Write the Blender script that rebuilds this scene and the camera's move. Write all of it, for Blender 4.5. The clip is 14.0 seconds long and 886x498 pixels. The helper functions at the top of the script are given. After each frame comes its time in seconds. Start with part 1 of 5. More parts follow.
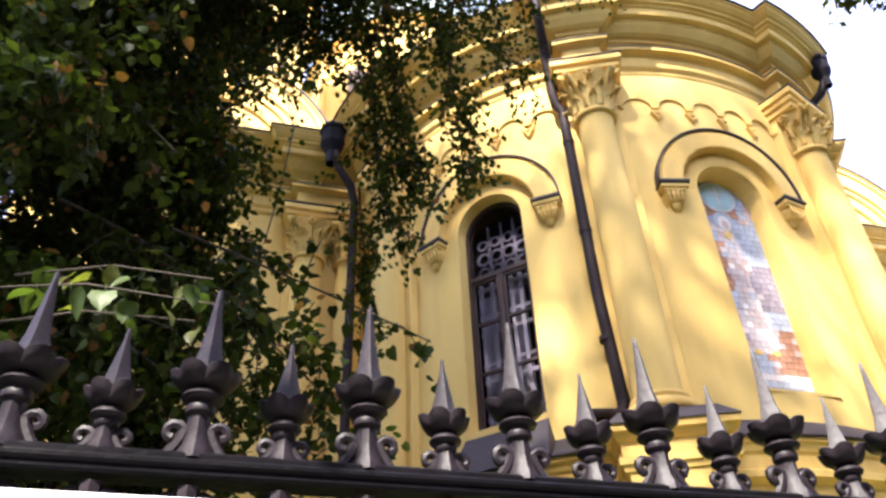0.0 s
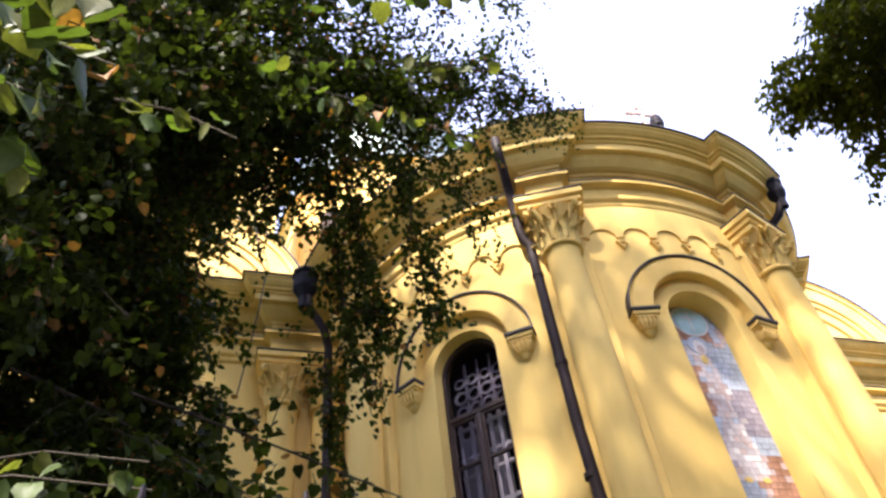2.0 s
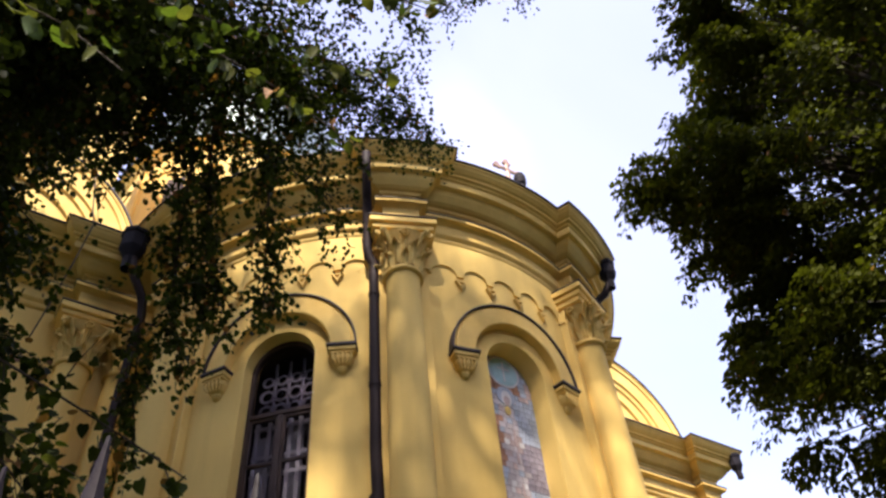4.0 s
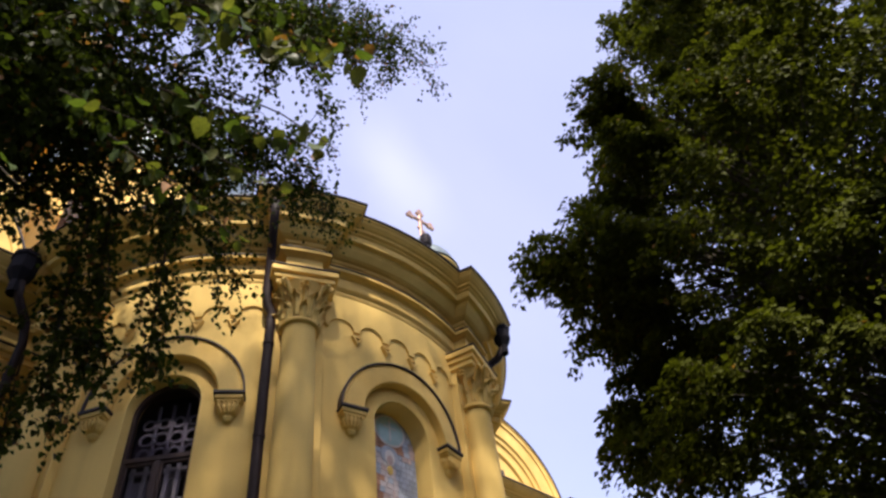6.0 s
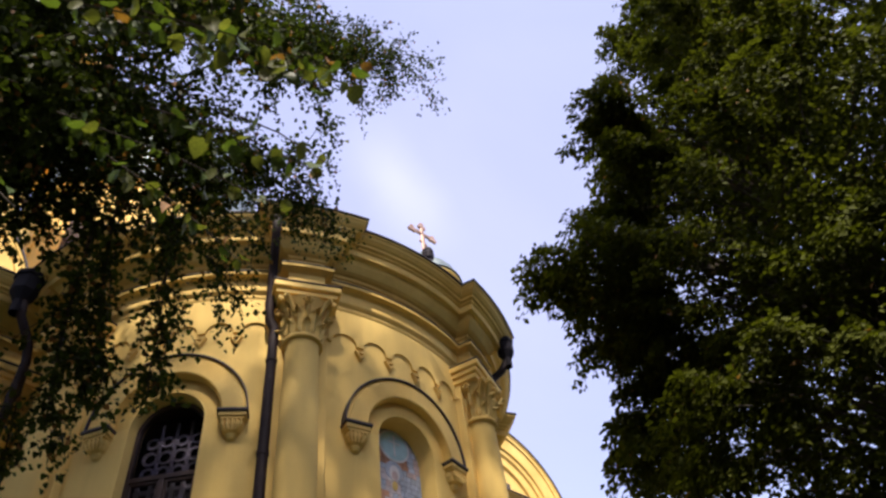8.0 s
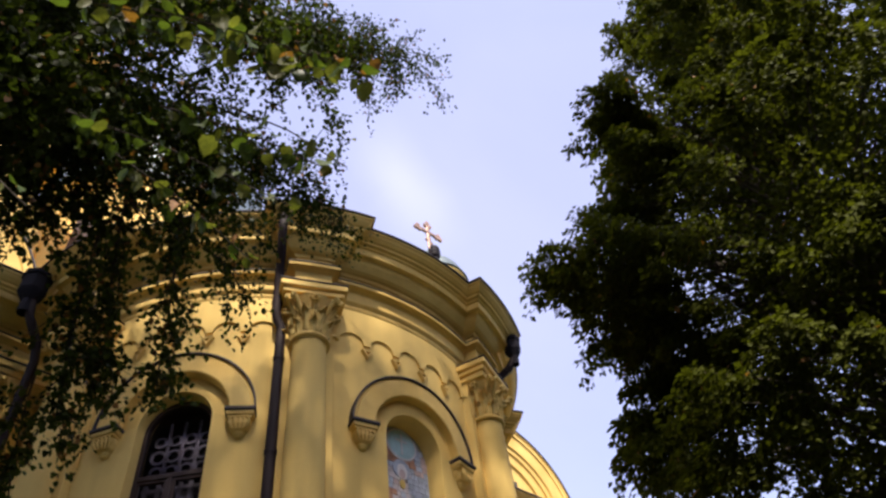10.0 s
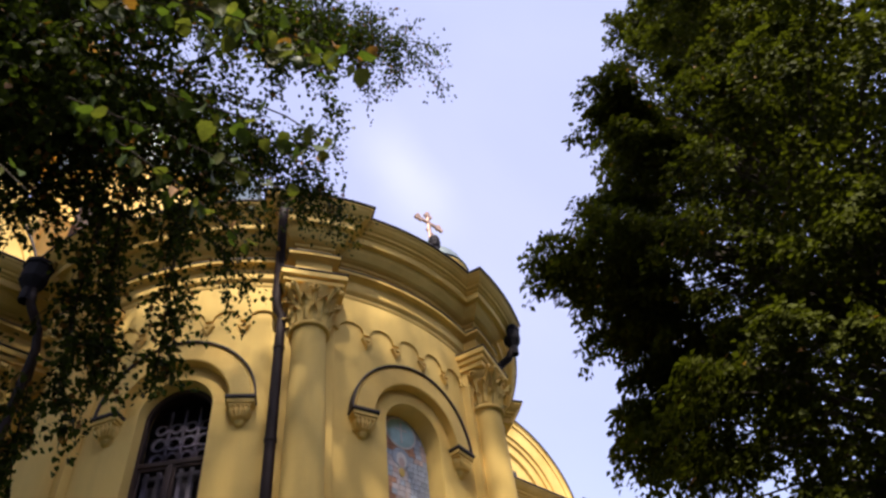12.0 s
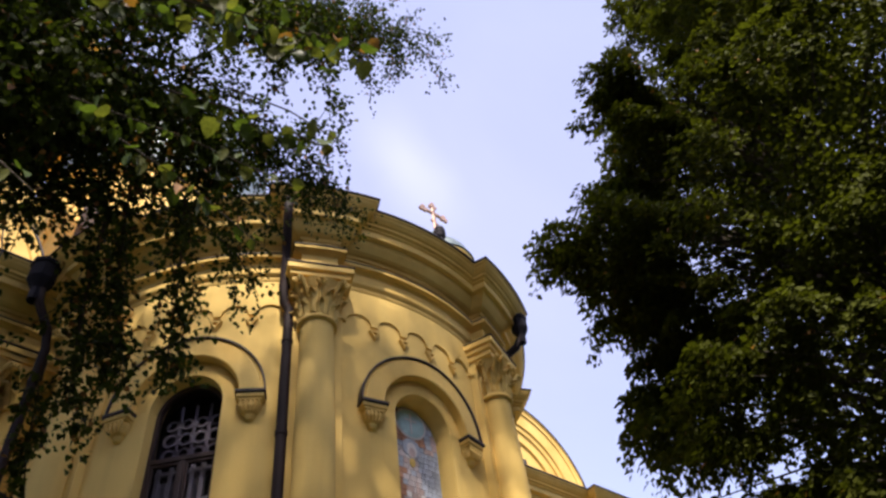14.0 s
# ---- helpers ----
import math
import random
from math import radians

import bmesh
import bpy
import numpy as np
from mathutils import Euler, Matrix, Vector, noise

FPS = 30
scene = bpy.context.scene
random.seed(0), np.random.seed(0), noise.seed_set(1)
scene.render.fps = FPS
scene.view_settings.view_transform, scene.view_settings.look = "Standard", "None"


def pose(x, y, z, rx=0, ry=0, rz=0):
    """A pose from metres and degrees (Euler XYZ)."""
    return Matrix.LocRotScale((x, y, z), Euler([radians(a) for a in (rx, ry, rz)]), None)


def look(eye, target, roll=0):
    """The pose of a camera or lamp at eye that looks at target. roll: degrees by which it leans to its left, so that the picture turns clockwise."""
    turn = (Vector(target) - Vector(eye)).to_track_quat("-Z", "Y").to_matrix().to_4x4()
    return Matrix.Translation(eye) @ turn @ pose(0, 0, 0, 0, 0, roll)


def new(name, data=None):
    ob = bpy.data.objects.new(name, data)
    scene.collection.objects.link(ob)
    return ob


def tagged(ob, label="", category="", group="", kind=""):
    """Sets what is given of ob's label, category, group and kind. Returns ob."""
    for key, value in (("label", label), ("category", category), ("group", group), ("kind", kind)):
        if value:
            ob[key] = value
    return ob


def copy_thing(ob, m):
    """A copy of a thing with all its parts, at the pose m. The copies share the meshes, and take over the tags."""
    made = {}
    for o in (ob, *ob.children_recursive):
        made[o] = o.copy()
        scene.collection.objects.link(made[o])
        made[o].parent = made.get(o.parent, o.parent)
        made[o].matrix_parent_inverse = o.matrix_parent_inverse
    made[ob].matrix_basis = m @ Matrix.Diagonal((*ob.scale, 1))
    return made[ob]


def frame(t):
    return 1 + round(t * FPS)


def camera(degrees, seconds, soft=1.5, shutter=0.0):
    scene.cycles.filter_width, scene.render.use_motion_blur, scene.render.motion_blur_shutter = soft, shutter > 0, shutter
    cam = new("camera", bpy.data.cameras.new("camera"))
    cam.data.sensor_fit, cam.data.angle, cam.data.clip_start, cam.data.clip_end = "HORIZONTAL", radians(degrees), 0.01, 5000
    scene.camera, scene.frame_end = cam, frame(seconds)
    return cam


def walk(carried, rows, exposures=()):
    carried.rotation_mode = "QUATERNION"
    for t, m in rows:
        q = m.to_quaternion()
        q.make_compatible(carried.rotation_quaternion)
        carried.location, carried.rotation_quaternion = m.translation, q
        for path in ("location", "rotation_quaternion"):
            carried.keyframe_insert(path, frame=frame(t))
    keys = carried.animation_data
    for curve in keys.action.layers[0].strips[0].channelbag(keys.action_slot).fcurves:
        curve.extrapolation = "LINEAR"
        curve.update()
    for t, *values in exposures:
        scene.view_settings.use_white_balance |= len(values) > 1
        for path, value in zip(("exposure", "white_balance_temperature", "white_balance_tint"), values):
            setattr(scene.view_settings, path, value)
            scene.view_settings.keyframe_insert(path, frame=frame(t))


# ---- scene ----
cam = camera(59.36, 14.0, soft=2.6)
PATH = (
    (0.0, pose(0.000, 0.000, 1.600, 127.87, 2.14, 2.40)),
    (0.5, pose(0.045, -0.014, 1.636, 132.53, 2.95, 3.74)),
    (1.0, pose(0.077, -0.026, 1.647, 134.99, 3.84, 5.12)),
    (1.5, pose(0.105, -0.026, 1.659, 136.07, 4.71, 5.87)),
    (2.0, pose(0.098, -0.016, 1.671, 137.75, 5.48, 3.47)),
    (2.5, pose(0.095, -0.014, 1.656, 140.96, 4.54, 2.14)),
    (3.0, pose(0.082, -0.010, 1.653, 141.54, 3.95, -2.54)),
    (3.5, pose(0.066, 0.005, 1.653, 142.74, 4.46, -7.82)),
    (4.0, pose(0.047, -0.021, 1.606, 137.56, 4.19, -15.13)),
    (4.2, pose(0.052, -0.089, 1.615, 136.08, 5.38, -16.72)),
    (6.3, pose(0.067, -0.431, 1.598, 140.12, 5.55, -23.84)),
    (6.5, pose(0.076, -0.433, 1.607, 140.16, 5.81, -23.42)),
    (7.0, pose(0.072, -0.433, 1.596, 140.50, 5.95, -22.88)),
    (7.5, pose(0.066, -0.434, 1.601, 140.64, 5.78, -22.42)),
    (8.0, pose(0.072, -0.433, 1.612, 140.80, 5.80, -22.79)),
    (8.2, pose(0.051, -0.412, 1.619, 140.74, 5.92, -22.78)),
    (10.3, pose(0.066, -0.420, 1.615, 140.74, 5.63, -22.30)),
    (10.5, pose(0.072, -0.415, 1.593, 140.97, 5.75, -22.27)),
    (11.0, pose(0.074, -0.428, 1.590, 140.84, 5.60, -22.18)),
    (11.5, pose(0.067, -0.427, 1.584, 140.41, 5.56, -22.09)),
    (12.0, pose(0.073, -0.426, 1.583, 140.06, 5.47, -22.44)),
    (12.5, pose(0.073, -0.423, 1.604, 139.98, 5.79, -21.95)),
    (13.0, pose(0.066, -0.422, 1.593, 140.50, 5.37, -21.65)),
    (13.5, pose(0.075, -0.416, 1.599, 140.11, 5.71, -21.85)),
    (14.0, pose(0.069, -0.427, 1.585, 139.47, 6.01, -21.19)),
)
EXPOSURES = tuple((t, e + 0.6, k, 14) for t, e, k in ((0.0, 1.68, 6050), (1.0, 1.63, 6050), (2.0, 1.35, 6200), (3.0, 0.98, 6400), (4.0, 0.42, 6450), (6.5, -0.02, 6450), (14.0, -0.02, 6450)))
walk(cam, PATH, EXPOSURES)

# ---- light ----
SUN_EL, SUN_AZ = radians(52), radians(200)      # azimuth clockwise from +y
world = bpy.data.worlds.new("sky")
scene.world = world
world.use_nodes = True
wn = world.node_tree.nodes
sky = wn.new("ShaderNodeTexSky")
sky.sky_type, sky.sun_disc = "NISHITA", False
sky.sun_elevation, sky.sun_rotation = SUN_EL, SUN_AZ
sky.air_density, sky.dust_density, sky.ozone_density = 1.0, 2.0, 3.0
# thin high haze, a little uneven
wl = world.node_tree.links
wtex, wnoise, wmap = wn.new("ShaderNodeTexCoord"), wn.new("ShaderNodeTexNoise"), wn.new("ShaderNodeMapRange")
wnoise.inputs["Scale"].default_value, wnoise.inputs["Detail"].default_value, wnoise.inputs["Distortion"].default_value = 1.6, 5, 0.6
wmap.inputs["From Min"].default_value, wmap.inputs["From Max"].default_value = 0.35, 0.75
wmap.inputs["To Min"].default_value, wmap.inputs["To Max"].default_value = 0.92, 1.25
haze, total = wn.new("ShaderNodeVectorMath"), wn.new("ShaderNodeVectorMath")
haze.operation, total.operation = "SCALE", "ADD"
haze.inputs[0].default_value = (1.95, 1.8, 2.5)
wl.new(wtex.outputs["Generated"], wnoise.inputs["Vector"])
wl.new(wnoise.outputs["Fac"], wmap.inputs["Value"])
wl.new(wmap.outputs["Result"], haze.inputs["Scale"])
wl.new(sky.outputs[0], total.inputs[0])
wl.new(haze.outputs[0], total.inputs[1])
# one faint wisp of cloud over the apse
wisp_at, wisp_along = Vector((0.245, 0.515, 0.82)).normalized(), Vector((0.55, 0.40, -0.42)).normalized()
wisp_across = wisp_at.cross(wisp_along).normalized()
warp, bend = wn.new("ShaderNodeTexNoise"), wn.new("ShaderNodeVectorMath")
warp.inputs["Scale"].default_value, warp.inputs["Detail"].default_value = 9.0, 6
bend.operation = "MULTIPLY_ADD"
bend.inputs[1].default_value = (0.05, 0.05, 0.05)
wl.new(wtex.outputs["Generated"], warp.inputs["Vector"])
wl.new(warp.outputs["Color"], bend.inputs[0])
wl.new(wtex.outputs["Generated"], bend.inputs[2])


def sky_band(axis, centre, half):
    """1 on a soft band of the sky, 0 beyond half of it, measured along an axis."""
    dot, off, size, fall = wn.new("ShaderNodeVectorMath"), wn.new("ShaderNodeMath"), wn.new("ShaderNodeMath"), wn.new("ShaderNodeMapRange")
    dot.operation, off.operation, size.operation = "DOT_PRODUCT", "SUBTRACT", "ABSOLUTE"
    dot.inputs[1].default_value = axis
    off.inputs[1].default_value = centre
    fall.interpolation_type = "SMOOTHSTEP"
    fall.inputs["From Min"].default_value, fall.inputs["From Max"].default_value = 0.0, half
    fall.inputs["To Min"].default_value, fall.inputs["To Max"].default_value = 1.0, 0.0
    wl.new(bend.outputs[0], dot.inputs[0])
    wl.new(dot.outputs["Value"], off.inputs[0])
    wl.new(off.outputs[0], size.inputs[0])
    wl.new(size.outputs[0], fall.inputs["Value"])
    return fall.outputs["Result"]


nudge = Vector((0.025, 0.025, 0.025))
wisp = wn.new("ShaderNodeMath")
wisp.operation = "MULTIPLY"
wl.new(sky_band(wisp_along, (wisp_at + nudge).dot(wisp_along), 0.13), wisp.inputs[0])
wl.new(sky_band(wisp_across, (wisp_at + nudge).dot(wisp_across), 0.06), wisp.inputs[1])
white, lit = wn.new("ShaderNodeVectorMath"), wn.new("ShaderNodeVectorMath")
white.operation, lit.operation = "SCALE", "ADD"
white.inputs[0].default_value = (0.75, 0.7, 0.45)
wl.new(wisp.outputs[0], white.inputs["Scale"])
wl.new(total.outputs[0], lit.inputs[0])
wl.new(white.outputs[0], lit.inputs[1])
wl.new(lit.outputs[0], wn["Background"].inputs[0])
wn["Background"].inputs[1].default_value = 0.15
lamp = bpy.data.lights.new("sun", "SUN")
lamp.energy, lamp.angle, lamp.color = 5.0, radians(1.1), (1.0, 0.9, 0.74)
sun_dir = Vector((math.sin(SUN_AZ) * math.cos(SUN_EL), math.cos(SUN_AZ) * math.cos(SUN_EL), math.sin(SUN_EL)))
sun = new("sun", lamp)
sun.matrix_world = look(tuple(sun_dir * 60), (0, 0, 0))


# ---- materials ----
def material(name, base, rough=0.6, metal=0.0, var=0.12, scale=6.0, fine=90.0, bump=0.2, spec=0.4, hue=None,
             streak=0.0, random_piece=0.0, island=0.0, through_light=0.0):
    """Node material: two scales of colour variation, optional vertical streaks, and fine relief."""
    mat = bpy.data.materials.new(name)
    mat.use_nodes = True
    nt = mat.node_tree
    n, ln = nt.nodes, nt.links
    shader = n["Principled BSDF"]
    shader.inputs["Roughness"].default_value = rough
    shader.inputs["Metallic"].default_value = metal
    shader.inputs["Specular IOR Level"].default_value = spec
    tex = n.new("ShaderNodeTexCoord")
    big = n.new("ShaderNodeTexNoise")
    big.inputs["Scale"].default_value, big.inputs["Detail"].default_value = scale * 0.2, 5
    small = n.new("ShaderNodeTexNoise")
    small.inputs["Scale"].default_value, small.inputs["Detail"].default_value = fine, 4
    for k in (big, small):
        ln.new(tex.outputs["Object"], k.inputs["Vector"])
    dark = [c * (1 - var) for c in base]
    light = [min(1.0, c * (1 + var)) for c in base]
    if hue:
        dark = hue
    mix = n.new("ShaderNodeMix")
    mix.data_type = "RGBA"
    mix.inputs["A"].default_value, mix.inputs["B"].default_value = (*dark, 1), (*light, 1)
    ramp = n.new("ShaderNodeMapRange")
    ramp.inputs["From Min"].default_value, ramp.inputs["From Max"].default_value = 0.3, 0.7
    ln.new(big.outputs["Fac"], ramp.inputs["Value"])
    ln.new(ramp.outputs["Result"], mix.inputs["Factor"])
    out = mix.outputs["Result"]

    def scaled(colour, source, amount, lo=0.3, hi=0.7):
        rng = n.new("ShaderNodeMapRange")
        rng.inputs["From Min"].default_value, rng.inputs["From Max"].default_value = lo, hi
        rng.inputs["To Min"].default_value, rng.inputs["To Max"].default_value = 1 - amount, 1 + amount * 0.6
        ln.new(source, rng.inputs["Value"])
        mul = n.new("ShaderNodeVectorMath")
        mul.operation = "SCALE"
        ln.new(colour, mul.inputs[0])
        ln.new(rng.outputs["Result"], mul.inputs["Scale"])
        return mul.outputs[0]

    out = scaled(out, small.outputs["Fac"], var * 0.7)
    if streak:
        mp = n.new("ShaderNodeMapping")
        mp.inputs["Scale"].default_value = (3.5, 3.5, 0.35)
        ln.new(tex.outputs["Object"], mp.inputs["Vector"])
        sn = n.new("ShaderNodeTexNoise")
        sn.inputs["Scale"].default_value, sn.inputs["Detail"].default_value = 2.0, 6
        ln.new(mp.outputs[0], sn.inputs["Vector"])
        out = scaled(out, sn.outputs["Fac"], streak, 0.35, 0.6)
    if random_piece:
        info = n.new("ShaderNodeObjectInfo")
        out = scaled(out, info.outputs["Random"], random_piece, 0, 1)
    if island:
        geo = n.new("ShaderNodeNewGeometry")
        out = scaled(out, geo.outputs["Random Per Island"], island, 0, 1)
    ln.new(out, shader.inputs["Base Color"])
    if bump:
        bm = n.new("ShaderNodeBump")
        bm.inputs["Strength"].default_value, bm.inputs["Distance"].default_value = bump, 0.01
        ln.new(small.outputs["Fac"], bm.inputs["Height"])
        ln.new(bm.outputs[0], shader.inputs["Normal"])
    if through_light:
        tr = n.new("ShaderNodeBsdfTranslucent")
        glow = n.new("ShaderNodeVectorMath")
        glow.operation = "MULTIPLY"
        glow.inputs[1].default_value = (1.5, 1.6, 0.5)
        ln.new(out, glow.inputs[0])
        ln.new(glow.outputs[0], tr.inputs["Color"])
        both = n.new("ShaderNodeMixShader")
        both.inputs[0].default_value = through_light
        ln.new(shader.outputs[0], both.inputs[1])
        ln.new(tr.outputs[0], both.inputs[2])
        ln.new(both.outputs[0], n["Material Output"].inputs["Surface"])
    return mat


PLASTER = material("yellow_plaster", (0.80, 0.562, 0.175), 0.85, var=0.07, scale=3, fine=120, bump=0.12, streak=0.035, hue=(0.74, 0.50, 0.14))
STUCCO = material("moulded_stucco", (0.80, 0.555, 0.17), 0.8, var=0.10, scale=8, fine=80, bump=0.25, streak=0.04, hue=(0.72, 0.46, 0.115))
CARVED = material("carved_stucco", (0.74, 0.51, 0.16), 0.85, var=0.12, scale=25, fine=70, bump=0.5, hue=(0.58, 0.41, 0.12))
FLASHING = material("dark_flashing", (0.045, 0.034, 0.038), 0.65, 0.0, var=0.3, scale=6, fine=60, bump=0.1)
PIPE = material("brown_pipe_paint", (0.026, 0.016, 0.017), 0.6, 0.0, spec=0.15, var=0.25, scale=10, fine=70, bump=0.15, streak=0.2)
HOPPER = material("dark_hopper_paint", (0.02, 0.018, 0.024), 0.85, 0.0, spec=0.1, var=0.25, scale=10, fine=70, bump=0.15)
IRON = material("black_painted_iron", (0.005, 0.0045, 0.006), 0.34, 0.0, var=0.35, scale=30, fine=60, bump=0.15, spec=0.09)
SPIKE = material("grey_violet_iron_paint", (0.015, 0.0105, 0.0145), 0.52, 0.0, var=0.35, scale=40, fine=90, bump=0.12, spec=0.24)
FRAME = material("dark_brown_window_paint", (0.05, 0.028, 0.024), 0.5, var=0.25, scale=12, fine=90, bump=0.2)
TRACERY = material("lilac_grey_tracery_paint", (0.17, 0.16, 0.19), 0.5, var=0.15, scale=12, fine=90, bump=0.1)
WHITE = material("white_window_paint", (0.60, 0.58, 0.60), 0.5, var=0.1, scale=12, fine=90, bump=0.1)
METAL_ROOF = material("grey_green_sheet_metal", (0.20, 0.24, 0.23), 0.45, 0.6, var=0.25, scale=4, fine=40, bump=0.1, streak=0.2)
GILT = material("gilded_metal", (0.75, 0.50, 0.20), 0.35, 0.9, var=0.15, scale=10, fine=60, bump=0.05)
CROSS = material("rusty_gilt_iron", (0.42, 0.27, 0.20), 0.5, 0.5, var=0.3, scale=14, fine=80, bump=0.2)
BARK = material("dark_bark", (0.075, 0.06, 0.045), 0.9, var=0.35, scale=14, fine=60, bump=0.8, streak=0.2)
LEAF = material("lime_leaf", (0.047, 0.066, 0.014), 0.5, var=0.25, scale=5, fine=30, bump=0.0, spec=0.15, island=0.6, through_light=0.34)
LEAF_FAR = material("tree_leaf", (0.066, 0.076, 0.012), 0.55, var=0.25, scale=2, fine=20, bump=0.0, spec=0.05, island=0.4, through_light=0.28)
LEAF_NEAR = material("near_lime_leaf", (0.066, 0.100, 0.024), 0.45, var=0.2, scale=30, fine=120, bump=0.1, spec=0.25, random_piece=0.35, through_light=0.35)
LEAF_PALE = material("yellow_green_leaf", (0.115, 0.128, 0.036), 0.45, var=0.25, scale=30, fine=120, bump=0.1, spec=0.25, random_piece=0.35, through_light=0.4)
LEAF_DRY = material("dry_leaf", (0.26, 0.13, 0.045), 0.7, var=0.3, scale=20, fine=60, bump=0.1, island=0.5, through_light=0.25)
PAVING = material("worn_grey_paving", (0.13, 0.125, 0.12), 0.9, var=0.2, scale=4, fine=120, bump=0.4)
ASPHALT = material("asphalt", (0.06, 0.06, 0.062), 0.9, var=0.2, scale=3, fine=150, bump=0.4)
GRASS = material("lawn", (0.05, 0.09, 0.025), 0.9, var=0.3, scale=5, fine=90, bump=0.6)
STONE = material("plinth_stone", (0.34, 0.32, 0.29), 0.85, var=0.15, scale=6, fine=80, bump=0.4)
FRONT = material("grey_wall_plaster", (0.22, 0.21, 0.20), 0.9, var=0.15, scale=2, fine=60, bump=0.2)
DARK_ROOM = material("unlit_room_colour", (0.05, 0.045, 0.05), 0.9, var=0.15, bump=0.0)


def glass(name, tint, rough):
    mat = bpy.data.materials.new(name)
    mat.use_nodes = True
    b = mat.node_tree.nodes["Principled BSDF"]
    b.inputs["Base Color"].default_value = (*tint, 1)
    b.inputs["Roughness"].default_value = rough
    b.inputs["Transmission Weight"].default_value = 1.0
    b.inputs["IOR"].default_value = 1.2
    return mat


GLASS = glass("window_glass", (0.62, 0.60, 0.68), 0.03)


# ---- building blocks ----
def mesh_of(name, verts, faces, mat, smooth=False):
    me = bpy.data.meshes.new(name)
    me.from_pydata([tuple(v) for v in verts], [], faces)
    me.materials.append(mat)
    if smooth:
        me.polygons.foreach_set("use_smooth", [True] * len(me.polygons))
    me.update()
    return me


def link(name, me, parent=None, label="", m=None):
    ob = new(name, me)
    if parent is not None:
        ob.parent = parent
    if m is not None:
        ob.matrix_basis = m
    if label:
        ob["label"] = label
    return ob


def part(name, verts, faces, mat, parent, label="", smooth=False):
    return link(name, mesh_of(name, verts, faces, mat, smooth), parent, label)


def thing(name, label, category, group="", kind="", at=(0, 0, 0)):
    ob = new(name)
    ob.location = at
    ob.empty_display_size = 0.2
    return tagged(ob, label, category, group, kind)


class Shape:
    """Collects verts and faces for one mesh."""

    def __init__(self):
        self.v, self.f = [], []

    def add(self, verts, faces):
        k = len(self.v)
        self.v += [tuple(p) for p in verts]
        self.f += [tuple(i + k for i in q) for q in faces]

    def grid(self, rows, close=False):
        """Quads between rows of equal length."""
        n = len(rows[0])
        fs = []
        for i in range(len(rows) - 1):
            for j in range(n if close else n - 1):
                a, b = i * n + j, i * n + (j + 1) % n
                fs.append((a, b, b + n, a + n))
        self.add([p for r in rows for p in r], fs)

    def box(self, lo, hi, m=None, bevel=0.0):
        bm = bmesh.new()
        bmesh.ops.create_cube(bm, size=1)
        for v in bm.verts:
            v.co = Vector([lo[i] + (v.co[i] + 0.5) * (hi[i] - lo[i]) for i in range(3)])
        if bevel:
            bmesh.ops.bevel(bm, geom=bm.edges[:], offset=bevel, segments=1, affect="EDGES")
        if m is not None:
            bm.transform(m)
        bm.verts.index_update()
        self.add([v.co[:] for v in bm.verts], [tuple(v.index for v in q.verts) for q in bm.faces])
        bm.free()

    def lathe(self, profile, n=24, m=None, wave=None):
        """Turned form round z from (radius, height) pairs."""
        rows = []
        for r, z in profile:
            row = []
            for k in range(n):
                a = 2 * math.pi * k / n
                rr = r * (wave(a, z) if wave else 1)
                p = Vector((rr * math.cos(a), rr * math.sin(a), z))
                row.append(m @ p if m is not None else p)
            rows.append(row)
        self.grid(rows, close=True)
        self.f.append(tuple(len(self.v) - n + k for k in range(n)))

    def tube(self, pts, radii, n=10):
        pts = [Vector(p) for p in pts]
        rows = []
        side = None
        for i, p in enumerate(pts):
            d = (pts[min(i + 1, len(pts) - 1)] - pts[max(i - 1, 0)]).normalized()
            if side is None:
                side = d.orthogonal().normalized()
            side = (side - d * side.dot(d)).normalized()
            up = d.cross(side)
            r = radii[i] if isinstance(radii, (list, tuple)) else radii
            rows.append([p + (side * math.cos(2 * math.pi * k / n) + up * math.sin(2 * math.pi * k / n)) * r for k in range(n)])
        self.grid(rows, close=True)
        self.f.append(tuple(len(self.v) - n + k for k in range(n)))
        self.f.append(tuple(len(self.v) - n * len(rows) + n - 1 - k for k in range(n)))

    def put(self, name, mat, parent, label="", smooth=False):
        return part(name, self.v, self.f, mat, parent, label, smooth)


# ---- plan of the church ----
CX, CY, R = 2.432, 11.312, 4.0
MID, BAY = -1.276, 0.80              # direction of the middle bay, angle of one bay
FACADE = MID + math.pi / 2           # direction of the east wall
U = Vector((math.cos(FACADE), math.sin(FACADE), 0))
N = Vector((math.sin(FACADE), -math.cos(FACADE), 0))
CEN = Vector((CX, CY, 0))
WALL_N = -0.17                       # face of the straight east wall, from the apse's centre
SPRING, OPEN_R = 8.05, 0.47          # springing and radius of the openings
COLS = [MID + BAY * k for k in (-1.5, -0.5, 0.5, 1.5)]


def C(theta, d, z):
    """Point of the apse at an angle, d outside its wall face."""
    return Vector((CX + (R + d) * math.cos(theta), CY + (R + d) * math.sin(theta), z))


def S(s, d, z):
    """Point of the straight wall, s along it, d in front of its face."""
    p = CEN + U * s + N * (WALL_N + d)
    return Vector((p.x, p.y, z))


church = thing("church", "yellow plastered church with a round columned apse and domes", "church", at=(0, 0, 0))


def turned(theta):
    """Pose with x along the wall and -y outwards, at the apse's wall face."""
    p = C(theta, 0, 0)
    return Matrix.Translation(p) @ Matrix.Rotation(theta + math.pi / 2, 4, "Z")


